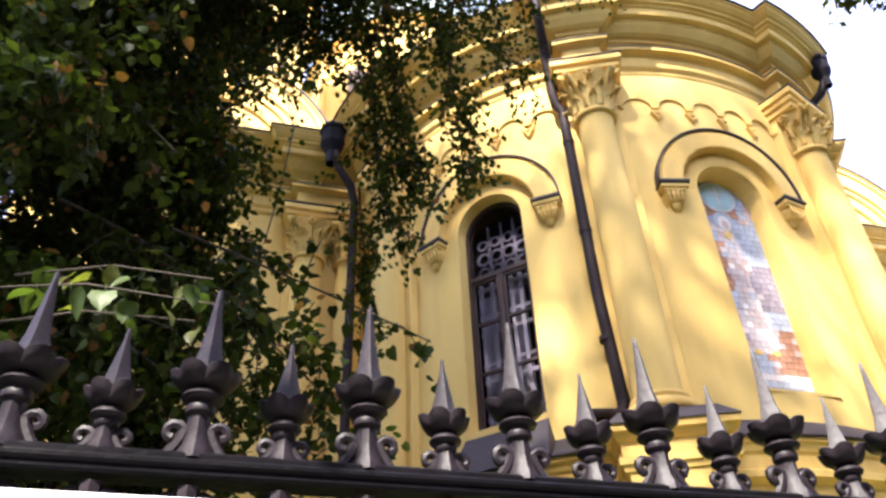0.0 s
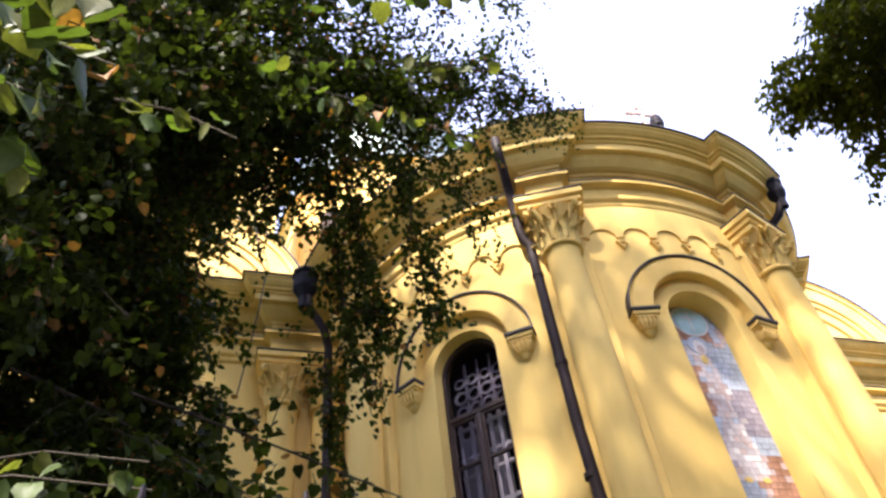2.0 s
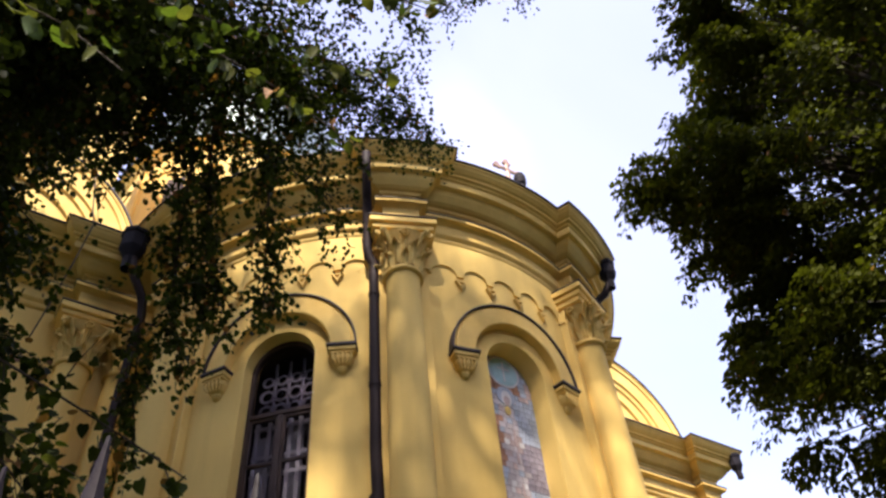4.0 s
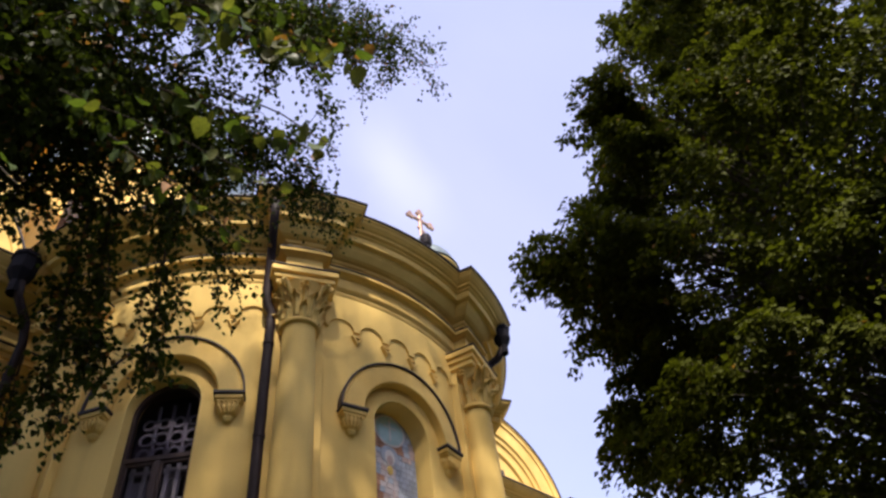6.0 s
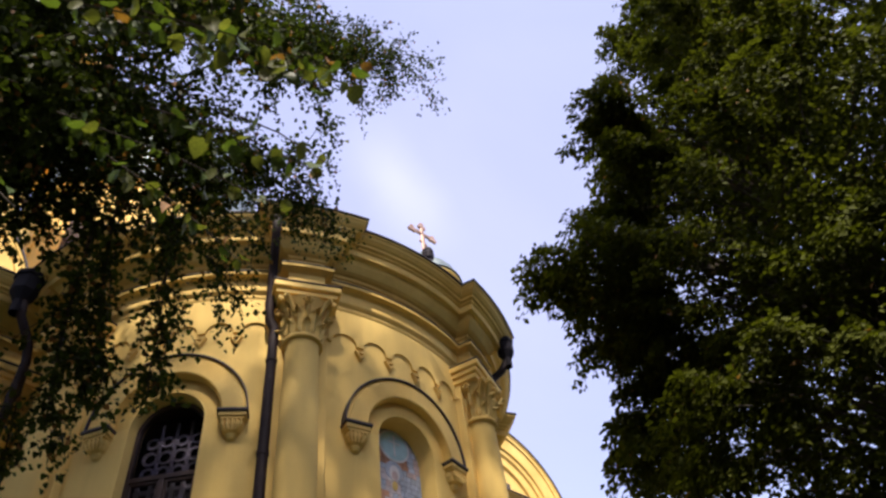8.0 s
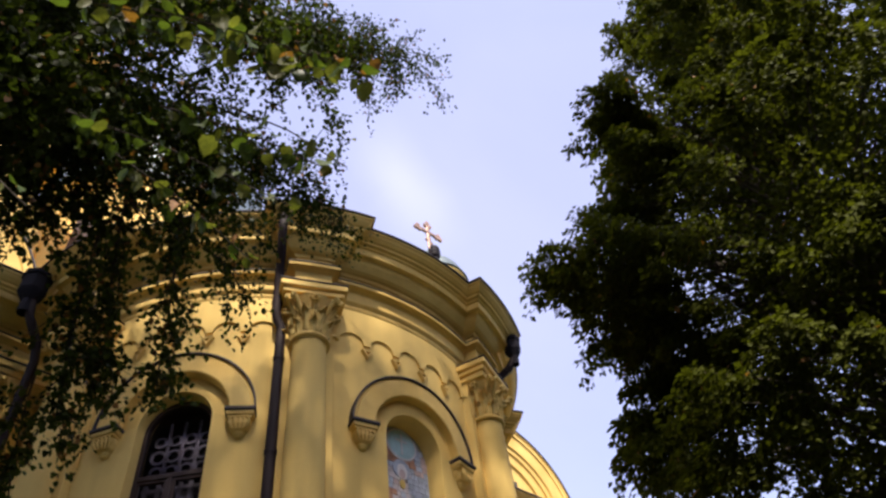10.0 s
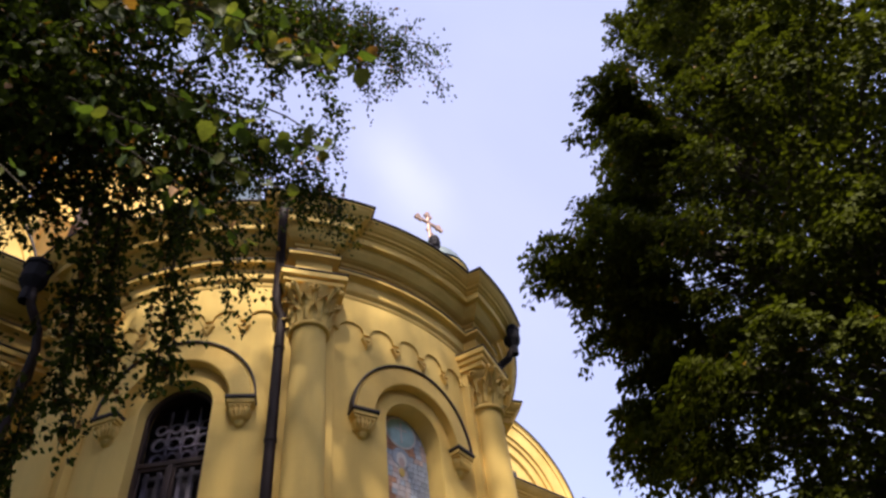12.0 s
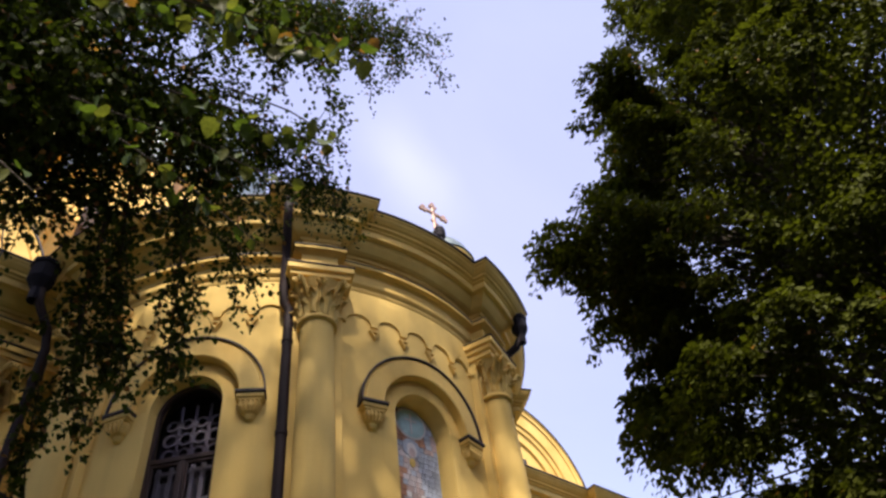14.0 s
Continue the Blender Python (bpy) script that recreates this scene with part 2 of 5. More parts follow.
def straight(s):
    return Matrix.Translation(S(s, 0, 0)) @ Matrix.Rotation(FACADE, 4, "Z")


# ---- apse wall with its openings ----
def bay_wall(sh, mid, top=10.3, low=0.0, opening=True, bottom=5.25, depth=0.32):
    half = BAY / 2 * R
    w = OPEN_R
    xs = [-half + (half - w) * k / 6 for k in range(6)]
    xs += [w * math.sin(math.pi / 2 * (k / 12)) for k in range(-12, 13)]
    xs += [w + (half - w) * k / 6 for k in range(1, 7)]
    for a, b in zip(xs, xs[1:]):
        ta, tb = mid + a / R, mid + b / R
        if not opening or abs(a + b) / 2 > w:
            sh.add([C(ta, 0, low), C(tb, 0, low), C(tb, 0, top), C(ta, 0, top)], [(0, 1, 2, 3)])
            continue
        za = SPRING + math.sqrt(max(w * w - a * a, 0))
        zb = SPRING + math.sqrt(max(w * w - b * b, 0))
        sh.add([C(ta, 0, low), C(tb, 0, low), C(tb, 0, bottom), C(ta, 0, bottom)], [(0, 1, 2, 3)])
        sh.add([C(ta, 0, za), C(tb, 0, zb), C(tb, 0, top), C(ta, 0, top)], [(0, 1, 2, 3)])
        sh.add([C(ta, 0, za), C(tb, 0, zb), C(tb, -depth, zb), C(ta, -depth, za)], [(3, 2, 1, 0)])
        sh.add([C(ta, 0, bottom), C(tb, 0, bottom), C(tb, -depth, bottom), C(ta, -depth, bottom)], [(0, 1, 2, 3)])
    if opening:
        for e in (-w, w):
            t = mid + e / R
            sh.add([C(t, 0, bottom), C(t, -depth, bottom), C(t, -depth, SPRING), C(t, 0, SPRING)], [(0, 1, 2, 3)])


wall = Shape()
for k in (-1, 0, 1):
    bay_wall(wall, MID + k * BAY)
for k in (-1.75, 1.75):
    for j in range(8):
        t0 = MID + BAY * (k - 0.25 + j / 16 * 1.0)
        t1 = t0 + BAY / 16
        wall.add([C(t0, 0, 0), C(t1, 0, 0), C(t1, 0, 10.3), C(t0, 0, 10.3)], [(0, 1, 2, 3)])
rows = [[C(MID - 1.62 + 3.24 * j / 48, -0.75, z) for j in range(49)] for z in (0, 10.3)]
wall.grid(rows)
wall.put("apse_wall", PLASTER, church, smooth=False)

# ---- entablature, one profile for the apse and the straight walls ----
PROFILE = [(0.0, 10.16), (0.035, 10.18), (0.05, 10.21), (0.05, 10.25), (0.09, 10.29), (0.10, 10.31), (0.10, 10.49),
           (0.15, 10.52), (0.215, 10.535), (0.22, 10.59)]
LEDGE = [(0.23, 10.59), (0.23, 10.605), (0.10, 10.63)]
UPPER = [(0.10, 10.63), (0.10, 10.79), (0.13, 10.80), (0.15, 10.84), (0.19, 10.85), (0.24, 10.88), (0.32, 10.97),
         (0.36, 11.04), (0.40, 11.05), (0.435, 11.05), (0.445, 11.07), (0.445, 11.17), (0.48, 11.19), (0.48, 11.215),
         (0.53, 11.235), (0.535, 11.27), (0.57, 11.29), (0.62, 11.34), (0.645, 11.385), (0.66, 11.39), (0.66, 11.44)]
COPING = [(0.69, 11.435), (0.69, 11.46), (0.0, 11.62)]
OUT, HB = 0.22, 0.17


def curved_row(d, z):
    row = []
    start = MID - 1.60
    for c in COLS:
        h = (HB + max(d, 0)) / (R + d)
        h2 = (HB + max(d, 0)) / (R + d + OUT)
        for j in range(13):
            row.append(C(start + (c - h - start) * j / 12, d, z))
        for j in range(7):
            row.append(C(c - h2 + 2 * h2 * j / 6, d + OUT, z))
        start = c + h
    for j in range(13):
        row.append(C(start + (MID + 1.60 - start) * j / 12, d, z))
    return row


def straight_row(d, z, s0, s1, breaks, end=0):
    row = [S(s0, d, z)]
    for a, b in breaks:
        if a is not None:
            row += [S(a - HB - d, d, z), S(a - HB - d, d + OUT, z)]
        if b is not None:
            row += [S(b + HB + d, d + OUT, z), S(b + HB + d, d if not end else -1.5, z)]
    if not end:
        row.append(S(s1, d, z))
    return row


def entablature(maker, name):
    for prof, mat, piece in ((PROFILE, STUCCO, "architrave"), (LEDGE, FLASHING, "ledge_flashing"), (UPPER, STUCCO, "cornice"),
                             (COPING, FLASHING, "coping")):
        sh = Shape()
        sh.grid([maker(d, z) for d, z in prof])
        sh.put(piece, mat, church)


entablature(curved_row, "apse")
entablature(lambda d, z: straight_row(d, z, -9.5, -3.9, [(-4.95, None)]) [:-1] + [S(-3.2, d + OUT, z)], "left")
entablature(lambda d, z: straight_row(d, z, 4.95, 9.6, [(8.72, 8.72)], end=1), "right")

# straight east wall, with thickness
for a, b in ((-9.5, -3.6), (3.6, 8.95)):
    flat = Shape()
    p, q = S(a, 0, 0), S(b, 0, 0)
    p2, q2 = S(a, -0.8, 0), S(b, -0.8, 0)
    up = Vector((0, 0, 11.5))
    flat.add([p, q, q + up, p + up, p2, q2, q2 + up, p2 + up], [(0, 1, 2, 3), (5, 4, 7, 6), (4, 0, 3, 7), (1, 5, 6, 2), (3, 2, 6, 7)])
    flat.put("east_wall", PLASTER, church)
flat = Shape()
side = S(8.95, 0, 0), S(8.95, -14, 0)
flat.add([side[0], side[1], side[1] + Vector((0, 0, 11.5)), side[0] + Vector((0, 0, 11.5))], [(0, 1, 2, 3)])
flat.put("end_wall", PLASTER, church)


# ---- columns ----
def acanthus(sh, a, r0, z0, h, width, curl):
    """One leaf of a capital: rises, spreads and curls over at its tip."""
    rows = []
    for i in range(6):
        t = i / 5
        rr = r0 + 0.03 + curl * (t ** 2.2)
        z = z0 + h * (t if t < 0.85 else 0.85 + (t - 0.85) * -0.9)
        w = width * (0.75 + 0.5 * math.sin(t * 2.6)) * (1 - 0.45 * t)
        row = []
        for j in range(5):
            u = (j - 2) / 2
            wob = 0.018 * math.cos(u * 9) * (0.4 + t)
            rad = rr - 0.05 * abs(u) ** 1.5 + wob
            ang = a + u * w / max(rr, 0.05)
            row.append((rad * math.cos(ang), rad * math.sin(ang), z - 0.03 * abs(u)))
        rows.append(row)
    sh.grid(rows)


def column(m, name="column"):
    z0, z1, z2 = 5.06, 9.11, 10.1
    holder = new(name)
    holder.parent = church
    holder.matrix_basis = m @ Matrix.Translation((0, -0.19, 0))
    shaft = Shape()
    shaft.lathe([(0.262, z0), (0.262, z0 + 0.02), (0.25, z0 + 0.06), (0.25, 6.3), (0.247, 7.3), (0.238, 8.2), (0.228, z1 - 0.05), (0.235, z1 - 0.02)], 40)
    shaft.put("shaft", PLASTER, holder, smooth=True)
    base = Shape()
    base.lathe([(0.30, 4.84), (0.36, 4.85), (0.375, 4.90), (0.36, 4.965), (0.31, 4.985), (0.295, 5.01), (0.31, 5.03), (0.30, 5.06), (0.26, 5.07)], 40)
    base.put("base", STUCCO, holder, smooth=True)
    ring = Shape()
    ring.lathe([(0.235, z1 - 0.02), (0.272, z1 - 0.015), (0.282, z1 + 0.015), (0.272, z1 + 0.045), (0.24, z1 + 0.05)], 40)
    ring.put("astragal", STUCCO, holder, smooth=True)
    bell = Shape()
    bell.lathe([(0.235, z1 + 0.04), (0.24, z1 + 0.3), (0.27, z1 + 0.5), (0.35, z1 + 0.66), (0.37, z1 + 0.69)], 24)
    for k in range(8):
        acanthus(bell, k * math.pi / 4, 0.235, z1 + 0.04, 0.30, 0.105, 0.11)
        acanthus(bell, (k + 0.5) * math.pi / 4, 0.24, z1 + 0.10, 0.46, 0.105, 0.15)
        acanthus(bell, k * math.pi / 4, 0.26, z1 + 0.30, 0.36, 0.07, 0.13)
    for k in range(4):
        a = math.pi / 4 + k * math.pi / 2
        for sgn in (-1, 1):
            # volute: a scroll that leaves the bell and coils under the abacus corner
            pts = []
            for i in range(13):
                t = i / 12
                coil = 0.075 * (1 - 0.7 * t) if t > 0.4 else 0.075
                turn_ = max(0.0, t - 0.4) * 9.5
                rad = 0.27 + 0.19 * min(t / 0.4, 1) + coil * math.sin(turn_)
                pts.append((rad * math.cos(a + sgn * 0.20 * (1 - t)), rad * math.sin(a + sgn * 0.20 * (1 - t)), z1 + 0.36 + 0.27 * min(t / 0.4, 1) - coil * (1 - math.cos(turn_))))
            bell.tube(pts, [0.030] * 5 + [0.028 - 0.0012 * i for i in range(8)], 6)
    for k in range(4):
        a = k * math.pi / 2
        for i in range(6):
            b = i * math.pi / 3
            m_ = Matrix.Rotation(a, 4, "Z") @ Matrix.Translation((0.37, 0.05 * math.cos(b), z1 + 0.60 + 0.05 * math.sin(b)))
            bell.lathe([(0.004, -0.03), (0.028, -0.015), (0.03, 0.005), (0.004, 0.03)], 6, m_)
    for k in range(16):
        a = (k + 0.5) * math.pi / 8
        bell.tube([((0.265 + 0.03 * u) * math.cos(a), (0.265 + 0.03 * u) * math.sin(a), z1 + 0.30 + 0.30 * u) for u in (0, 0.35, 0.7, 1)], [0.014, 0.02, 0.024, 0.012], 5)
    bell.put("capital", CARVED, holder)
    ab = Shape()
    ab.box((-0.40, -0.22, z1 + 0.69), (0.40, 0.35, z1 + 0.79), bevel=0.012)
    ab.box((-0.44, -0.26, z1 + 0.79), (0.44, 0.35, z1 + 0.88), bevel=0.012)
    ab.box((-0.48, -0.31, z1 + 0.88), (0.48, 0.35, z2), bevel=0.012)
    ab.put("abacus", STUCCO, holder)
    lid = Shape()
    lid.box((-0.49, -0.325, z2 + 0.002), (0.49, 0.18, z2 + 0.016))
    lid.put("abacus_flashing", FLASHING, holder)
    pil = Shape()
    pil.box((-0.36, 0.09, 4.9), (0.36, 0.40, z2 - 0.02), bevel=0.006)
    pil.put("pilaster", PLASTER, holder)
    ped = Shape()
    rows = []
    for w, e, zz in ((0.46, 0.40, 0.0), (0.46, 0.40, 4.22), (0.50, 0.42, 4.23), (0.51, 0.43, 4.28), (0.54, 0.45, 4.29), (0.54, 0.45, 4.36), (0.50, 0.41, 4.37), (0.50, 0.41, 4.51),
                     (0.53, 0.43, 4.52), (0.55, 0.46, 4.56), (0.56, 0.47, 4.58), (0.60, 0.50, 4.59), (0.60, 0.50, 4.66)):
        rows.append([(-w, 0.4, zz), (-w, -e, zz), (w, -e, zz), (w, 0.4, zz)])
    ped.grid(rows)
    ped.put("pedestal", STUCCO, holder)
    cap = Shape()
    cap.add([(-0.61, -0.52, 4.66), (0.61, -0.52, 4.66), (0.61, 0.4, 4.66), (-0.61, 0.4, 4.66), (-0.46, -0.34, 4.84), (0.46, -0.34, 4.84), (0.46, 0.4, 4.84), (-0.46, 0.4, 4.84)],
            [(0, 1, 5, 4), (1, 2, 6, 5), (3, 0, 4, 7), (4, 5, 6, 7), (3, 2, 1, 0)])
    cap.put("pedestal_flashing", FLASHING, holder)
    return holder


first = column(turned(COLS[0]))
for c in COLS[1:]:
    copy_thing(first, turned(c) @ Matrix.Translation((0, -0.19, 0)))
for s in (-4.95, -4.26, 4.95, 4.26, 8.72):
    copy_thing(first, straight(s) @ Matrix.Translation((0, -0.19, 0)))

# ledge ring under the openings
for prof, mat, nm in (([(0.0, 4.92), (0.30, 4.64), (0.30, 4.625)], FLASHING, "plinth_flashing"),
                      ([(0.27, 4.625), (0.27, 4.58), (0.24, 4.56), (0.22, 4.50), (0.19, 4.47), (0.19, 4.34), (0.25, 4.30), (0.25, 4.24), (0.15, 4.18), (0.15, 0.0)], STUCCO, "plinth")):
    sh = Shape()
    sh.grid([[C(MID - 1.6 + 3.2 * j / 64, d, z) for j in range(65)] for d, z in prof][::-1])
    sh.put(nm, mat, church)


# ---- arches over the openings, brackets, frieze ----
def arc_band(mid, r_in, r_out, profile_out, mat, name, n=40, a0=0.0):
    """Half ring over an opening: profile of (radius, d) swept round it."""
    sh = Shape()
    rows = []
    for r, d in profile_out:
        rows.append([C(mid - r * math.cos(a0 + (math.pi - 2 * a0) * j / n) / R, d, SPRING + r * math.sin(a0 + (math.pi - 2 * a0) * j / n)) for j in range(n + 1)])
    sh.grid(rows)
    return sh.put(name, mat, church)


def bracket(theta):
    holder = new("arch_bracket")
    holder.parent = church
    holder.matrix_basis = turned(theta)
    top = Shape()
    top.box((-0.19, -0.18, SPRING - 0.036), (0.19, 0.02, SPRING + 0.006), bevel=0.004)
    top.put("bracket_flashing", FLASHING, holder)
    body = Shape()
    body.box((-0.172, -0.155, SPRING - 0.10), (0.172, 0.02, SPRING - 0.036), bevel=0.008)
    body.box((-0.150, -0.135, SPRING - 0.135), (0.150, 0.02, SPRING - 0.10), bevel=0.008)
    rows = []
    for z, w, e in ((SPRING - 0.135, 0.14, 0.125), (SPRING - 0.20, 0.135, 0.12), (SPRING - 0.27, 0.105, 0.095), (SPRING - 0.30, 0.07, 0.07),
                    (SPRING - 0.33, 0.065, 0.068), (SPRING - 0.365, 0.045, 0.05), (SPRING - 0.385, 0.012, 0.01)):
        rows.append([(-w, 0.02, z)] + [(w * math.sin(a), -e * math.cos(a) ** 0.6, z) for a in [(-0.5 + j / 10) * math.pi * 0.98 for j in range(11)]] + [(w, 0.02, z)])
    body.grid(rows[::-1])
    for k in range(5):
        u = (k - 2) * 0.055
        body.tube([(u * 0.7, -0.10, SPRING - 0.28), (u, -0.128, SPRING - 0.22), (u * 1.1, -0.14, SPRING - 0.16)], [0.014, 0.02, 0.012], 6)
        body.box((u - 0.014, -0.155, SPRING - 0.175), (u + 0.014, -0.12, SPRING - 0.145), bevel=0.006)
    body.put("bracket_body", CARVED, holder)


for k in (-1, 0, 1):
    mid = MID + k * BAY
    arc_band(mid, 0.69, 1.0, [(0.50, 0.0), (0.50, 0.006), (0.68, 0.006), (0.685, 0.13), (0.70, 0.14), (0.94, 0.14), (0.96, 0.115), (0.985, 0.115), (0.995, 0.12)], STUCCO, "arch_hood")
    arc_band(mid, 0.99, 1.02, [(0.985, 0.12), (0.987, 0.155), (1.008, 0.155), (1.012, 0.0)], FLASHING, "hood_flashing")
    for e in (-0.83, 0.83):
        bracket(mid + e / R)
    # frieze of small arches between the columns
    step, foot, proud = 0.485, 9.42, 0.032
    low_edge = [(-2.5 * step, foot + 0.09)]
    for j in range(-2, 3):
        low_edge += [(j * step - 0.19 * math.cos(math.pi * i / 16), foot + 0.09 + 0.19 * math.sin(math.pi * i / 16)) for i in range(17)]
    low_edge.append((2.5 * step, foot + 0.09))
    sh = Shape()
    sh.grid([[C(mid + x / R, d, z if up_ is None else up_) for x, z in low_edge] for d, up_ in ((0.0, None), (proud - 0.006, None), (proud, None), (proud, 10.17))])
    sh.put("arcaded_frieze", PLASTER, church)
    for j in range(-2, 3):
        c0 = mid + j * step / R
        if j < 2:
            sh = Shape()
            cm = c0 + step / 2 / R
            # small three-sided pendant with a sunk middle
            tri = [[(-w, foot + h), (w, foot + h), (0.0, foot - dn)] for w, h, dn in ((0.088, 0.0, 0.165), (0.080, -0.005, 0.150), (0.046, -0.032, 0.098), (0.040, -0.036, 0.09))]
            sh.grid([[C(cm + x / R, d, z) for x, z in ring3] for ring3, d in zip(tri, (0.0, 0.055, 0.055, 0.012))], close=True)
            sh.add([C(cm + x / R, 0.012, z) for x, z in tri[3]], [(0, 1, 2)])
            sh.put("frieze_corbel", STUCCO, church)

# ---- windows and the mosaic panel ----
def arch_outline(w, bottom, n=20, spring=SPRING):
    return [(-w, bottom), (w, bottom)] + [(w * math.cos(math.pi * j / n), spring + w * math.sin(math.pi * j / n)) for j in range(n + 1)]


def arched_frame(sh, w_out, w_in, b_out, b_in, y0, y1):
    a, b = arch_outline(w_out, b_out), arch_outline(w_in, b_in)
    n = len(a)
    vs = [(x, y0, z) for x, z in a] + [(x, y0, z) for x, z in b] + [(x, y1, z) for x, z in a] + [(x, y1, z) for x, z in b]
    fs = []
    for i in range(n):
        j = (i + 1) % n
        fs += [(i, j, n + j, n + i), (2 * n + i, 3 * n + i, 3 * n + j, 2 * n + j), (n + i, n + j, 3 * n + j, 3 * n + i), (i, 2 * n + i, 2 * n + j, j)]
    sh.add(vs, fs)


def ring(sh, cx, cz, r, y, t=0.012, n=18, depth=0.02):
    rows = []
    for rr, yy in ((r - t, y), (r + t, y), (r + t, y + depth), (r - t, y + depth), (r - t, y)):
        rows.append([(cx + rr * math.cos(2 * math.pi * k / n), yy, cz + rr * math.sin(2 * math.pi * k / n)) for k in range(n)])
    sh.grid(rows, close=True)


def window(mid):
    holder = new("arched_window")
    holder.parent = church
    holder.matrix_basis = turned(mid)
    b = 5.27
    sh = Shape()
    arched_frame(sh, 0.475, 0.405, b - 0.03, b + 0.05, 0.20, 0.29)
    sh.box((-0.41, 0.195, 7.36), (0.41, 0.285, 7.43), bevel=0.008)
    sh.box((-0.032, 0.19, b + 0.05), (0.032, 0.28, 7.36), bevel=0.008)
    sh.put("window_frame", FRAME, holder)
    for sx in (-1, 1):
        cs = Shape()
        x0, x1 = (0.032, 0.405) if sx > 0 else (-0.405, -0.032)
        cs.box((x0, 0.215, b + 0.05), (x0 + 0.035, 0.265, 7.36), bevel=0.005)
        cs.box((x1 - 0.035, 0.215, b + 0.05), (x1, 0.265, 7.36), bevel=0.005)
        for z in (b + 0.05, 6.02, 6.70, 7.32):
            cs.box((x0, 0.216, z), (x1, 0.264, z + 0.04), bevel=0.005)
        cs.put("casement", FRAME, holder)
        for z0, z1 in ((b + 0.09, 6.02), (6.06, 6.70), (6.74, 7.32)):
            ps = Shape()
            ps.box((x0 + 0.03, 0.238, z0), (x1 - 0.03, 0.243, z1))
            pane = ps.put("pane", GLASS, holder)
            pane.visible_shadow = False
    top = Shape()
    pts = [(x, z) for x, z in arch_outline(0.41, 7.42)]
    top.add([(x, 0.238, z) for x, z in pts] + [(x, 0.243, z) for x, z in pts], [tuple(range(len(pts))), tuple(range(2 * len(pts) - 1, len(pts) - 1, -1))])
    top_pane = top.put("fanlight_pane", GLASS, holder)
    top_pane.visible_shadow = False
    # inner white sashes and fanlight tracery behind the glass
    inner = Shape()
    for x in (-0.36, -0.20, -0.07, 0.07, 0.20, 0.36):
        inner.box((x - 0.026, 0.36, b), (x + 0.026, 0.40, 7.40), bevel=0.004)
    for z in (5.32, 5.52, 6.00, 6.22, 6.66, 6.90, 7.32):
        inner.box((-0.40, 0.362, z - 0.026), (0.40, 0.398, z + 0.026), bevel=0.004)
    inner.put("inner_sash", WHITE, holder, "white painted inner sashes")
    fan = Shape()
    for x in (-0.28, -0.09, 0.10, 0.29):
        for zc, rr in ((7.58, 0.075), (7.80, 0.085), (8.03, 0.07)):
            if math.hypot(x, max(zc - SPRING, 0)) < 0.34:
                ring(fan, x, zc, rr, 0.36, 0.018, 14)
    for x in (-0.19, 0.0, 0.19):
        fan.box((x - 0.018, 0.362, 7.42), (x + 0.018, 0.398, 8.32), bevel=0.004)
    fan.put("fanlight_tracery", TRACERY, holder)
    cur = Shape()
    for x0, x1 in ((-0.42, -0.21), (0.02, 0.20)):
        cur.grid([[(x0 + (x1 - x0) * j / 16, 0.52 + 0.02 * math.sin(j * 1.9), z) for j in range(17)] for z in (5.2, 7.3)])
    cur.put("curtain", WHITE, holder)
    # shallow box whose dark colour stands in for the unlit room's shade
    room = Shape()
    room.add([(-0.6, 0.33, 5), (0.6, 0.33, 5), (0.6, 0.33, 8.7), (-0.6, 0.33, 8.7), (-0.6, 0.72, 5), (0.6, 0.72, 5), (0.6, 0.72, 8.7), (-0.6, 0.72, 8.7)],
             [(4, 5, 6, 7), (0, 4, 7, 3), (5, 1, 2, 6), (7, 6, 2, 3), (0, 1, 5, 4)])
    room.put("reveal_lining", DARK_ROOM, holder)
    sill = Shape()
    sill.add([(-0.47, 0.22, b - 0.02), (0.47, 0.22, b - 0.02), (0.50, -0.03, b - 0.12), (-0.50, -0.03, b - 0.12), (0.58, -0.315, 4.645), (-0.58, -0.315, 4.645),
              (0.58, 0.0, 4.645), (-0.58, 0.0, 4.645)], [(0, 3, 2, 1), (3, 5, 4, 2), (5, 7, 6, 4), (2, 4, 6), (3, 7, 5)])
    sill.put("window_sill", FLASHING, holder)


for k in (-1, 1):
    window(MID + k * BAY)

STONE_TINTS = {
    "robe": material("pale_lilac_mosaic", (0.52, 0.47, 0.49), 0.85, spec=0.15, var=0.12, scale=40, fine=200, bump=0.3, random_piece=0.16),
    "fold": material("rose_mosaic", (0.55, 0.43, 0.41), 0.85, spec=0.15, var=0.15, scale=40, fine=200, bump=0.3, random_piece=0.2),
    "blue": material("pale_blue_mosaic", (0.42, 0.47, 0.57), 0.85, spec=0.15, var=0.18, scale=40, fine=200, bump=0.3, random_piece=0.2),
    "brown": material("red_brown_mosaic", (0.40, 0.22, 0.15), 0.85, spec=0.15, var=0.25, scale=40, fine=200, bump=0.3, random_piece=0.2),
    "grey": material("violet_grey_mosaic", (0.28, 0.25, 0.30), 0.85, spec=0.15, var=0.2, scale=40, fine=200, bump=0.3, random_piece=0.2),
    "aqua": material("aqua_mosaic", (0.42, 0.60, 0.62), 0.85, spec=0.15, var=0.12, scale=40, fine=200, bump=0.3),
    "gold": material("gold_mosaic", (0.70, 0.50, 0.15), 0.4, var=0.2, scale=40, fine=200, bump=0.3, random_piece=0.2),
    "white": material("white_mosaic", (0.66, 0.64, 0.64), 0.85, spec=0.15, var=0.08, scale=40, fine=200, bump=0.2),
}


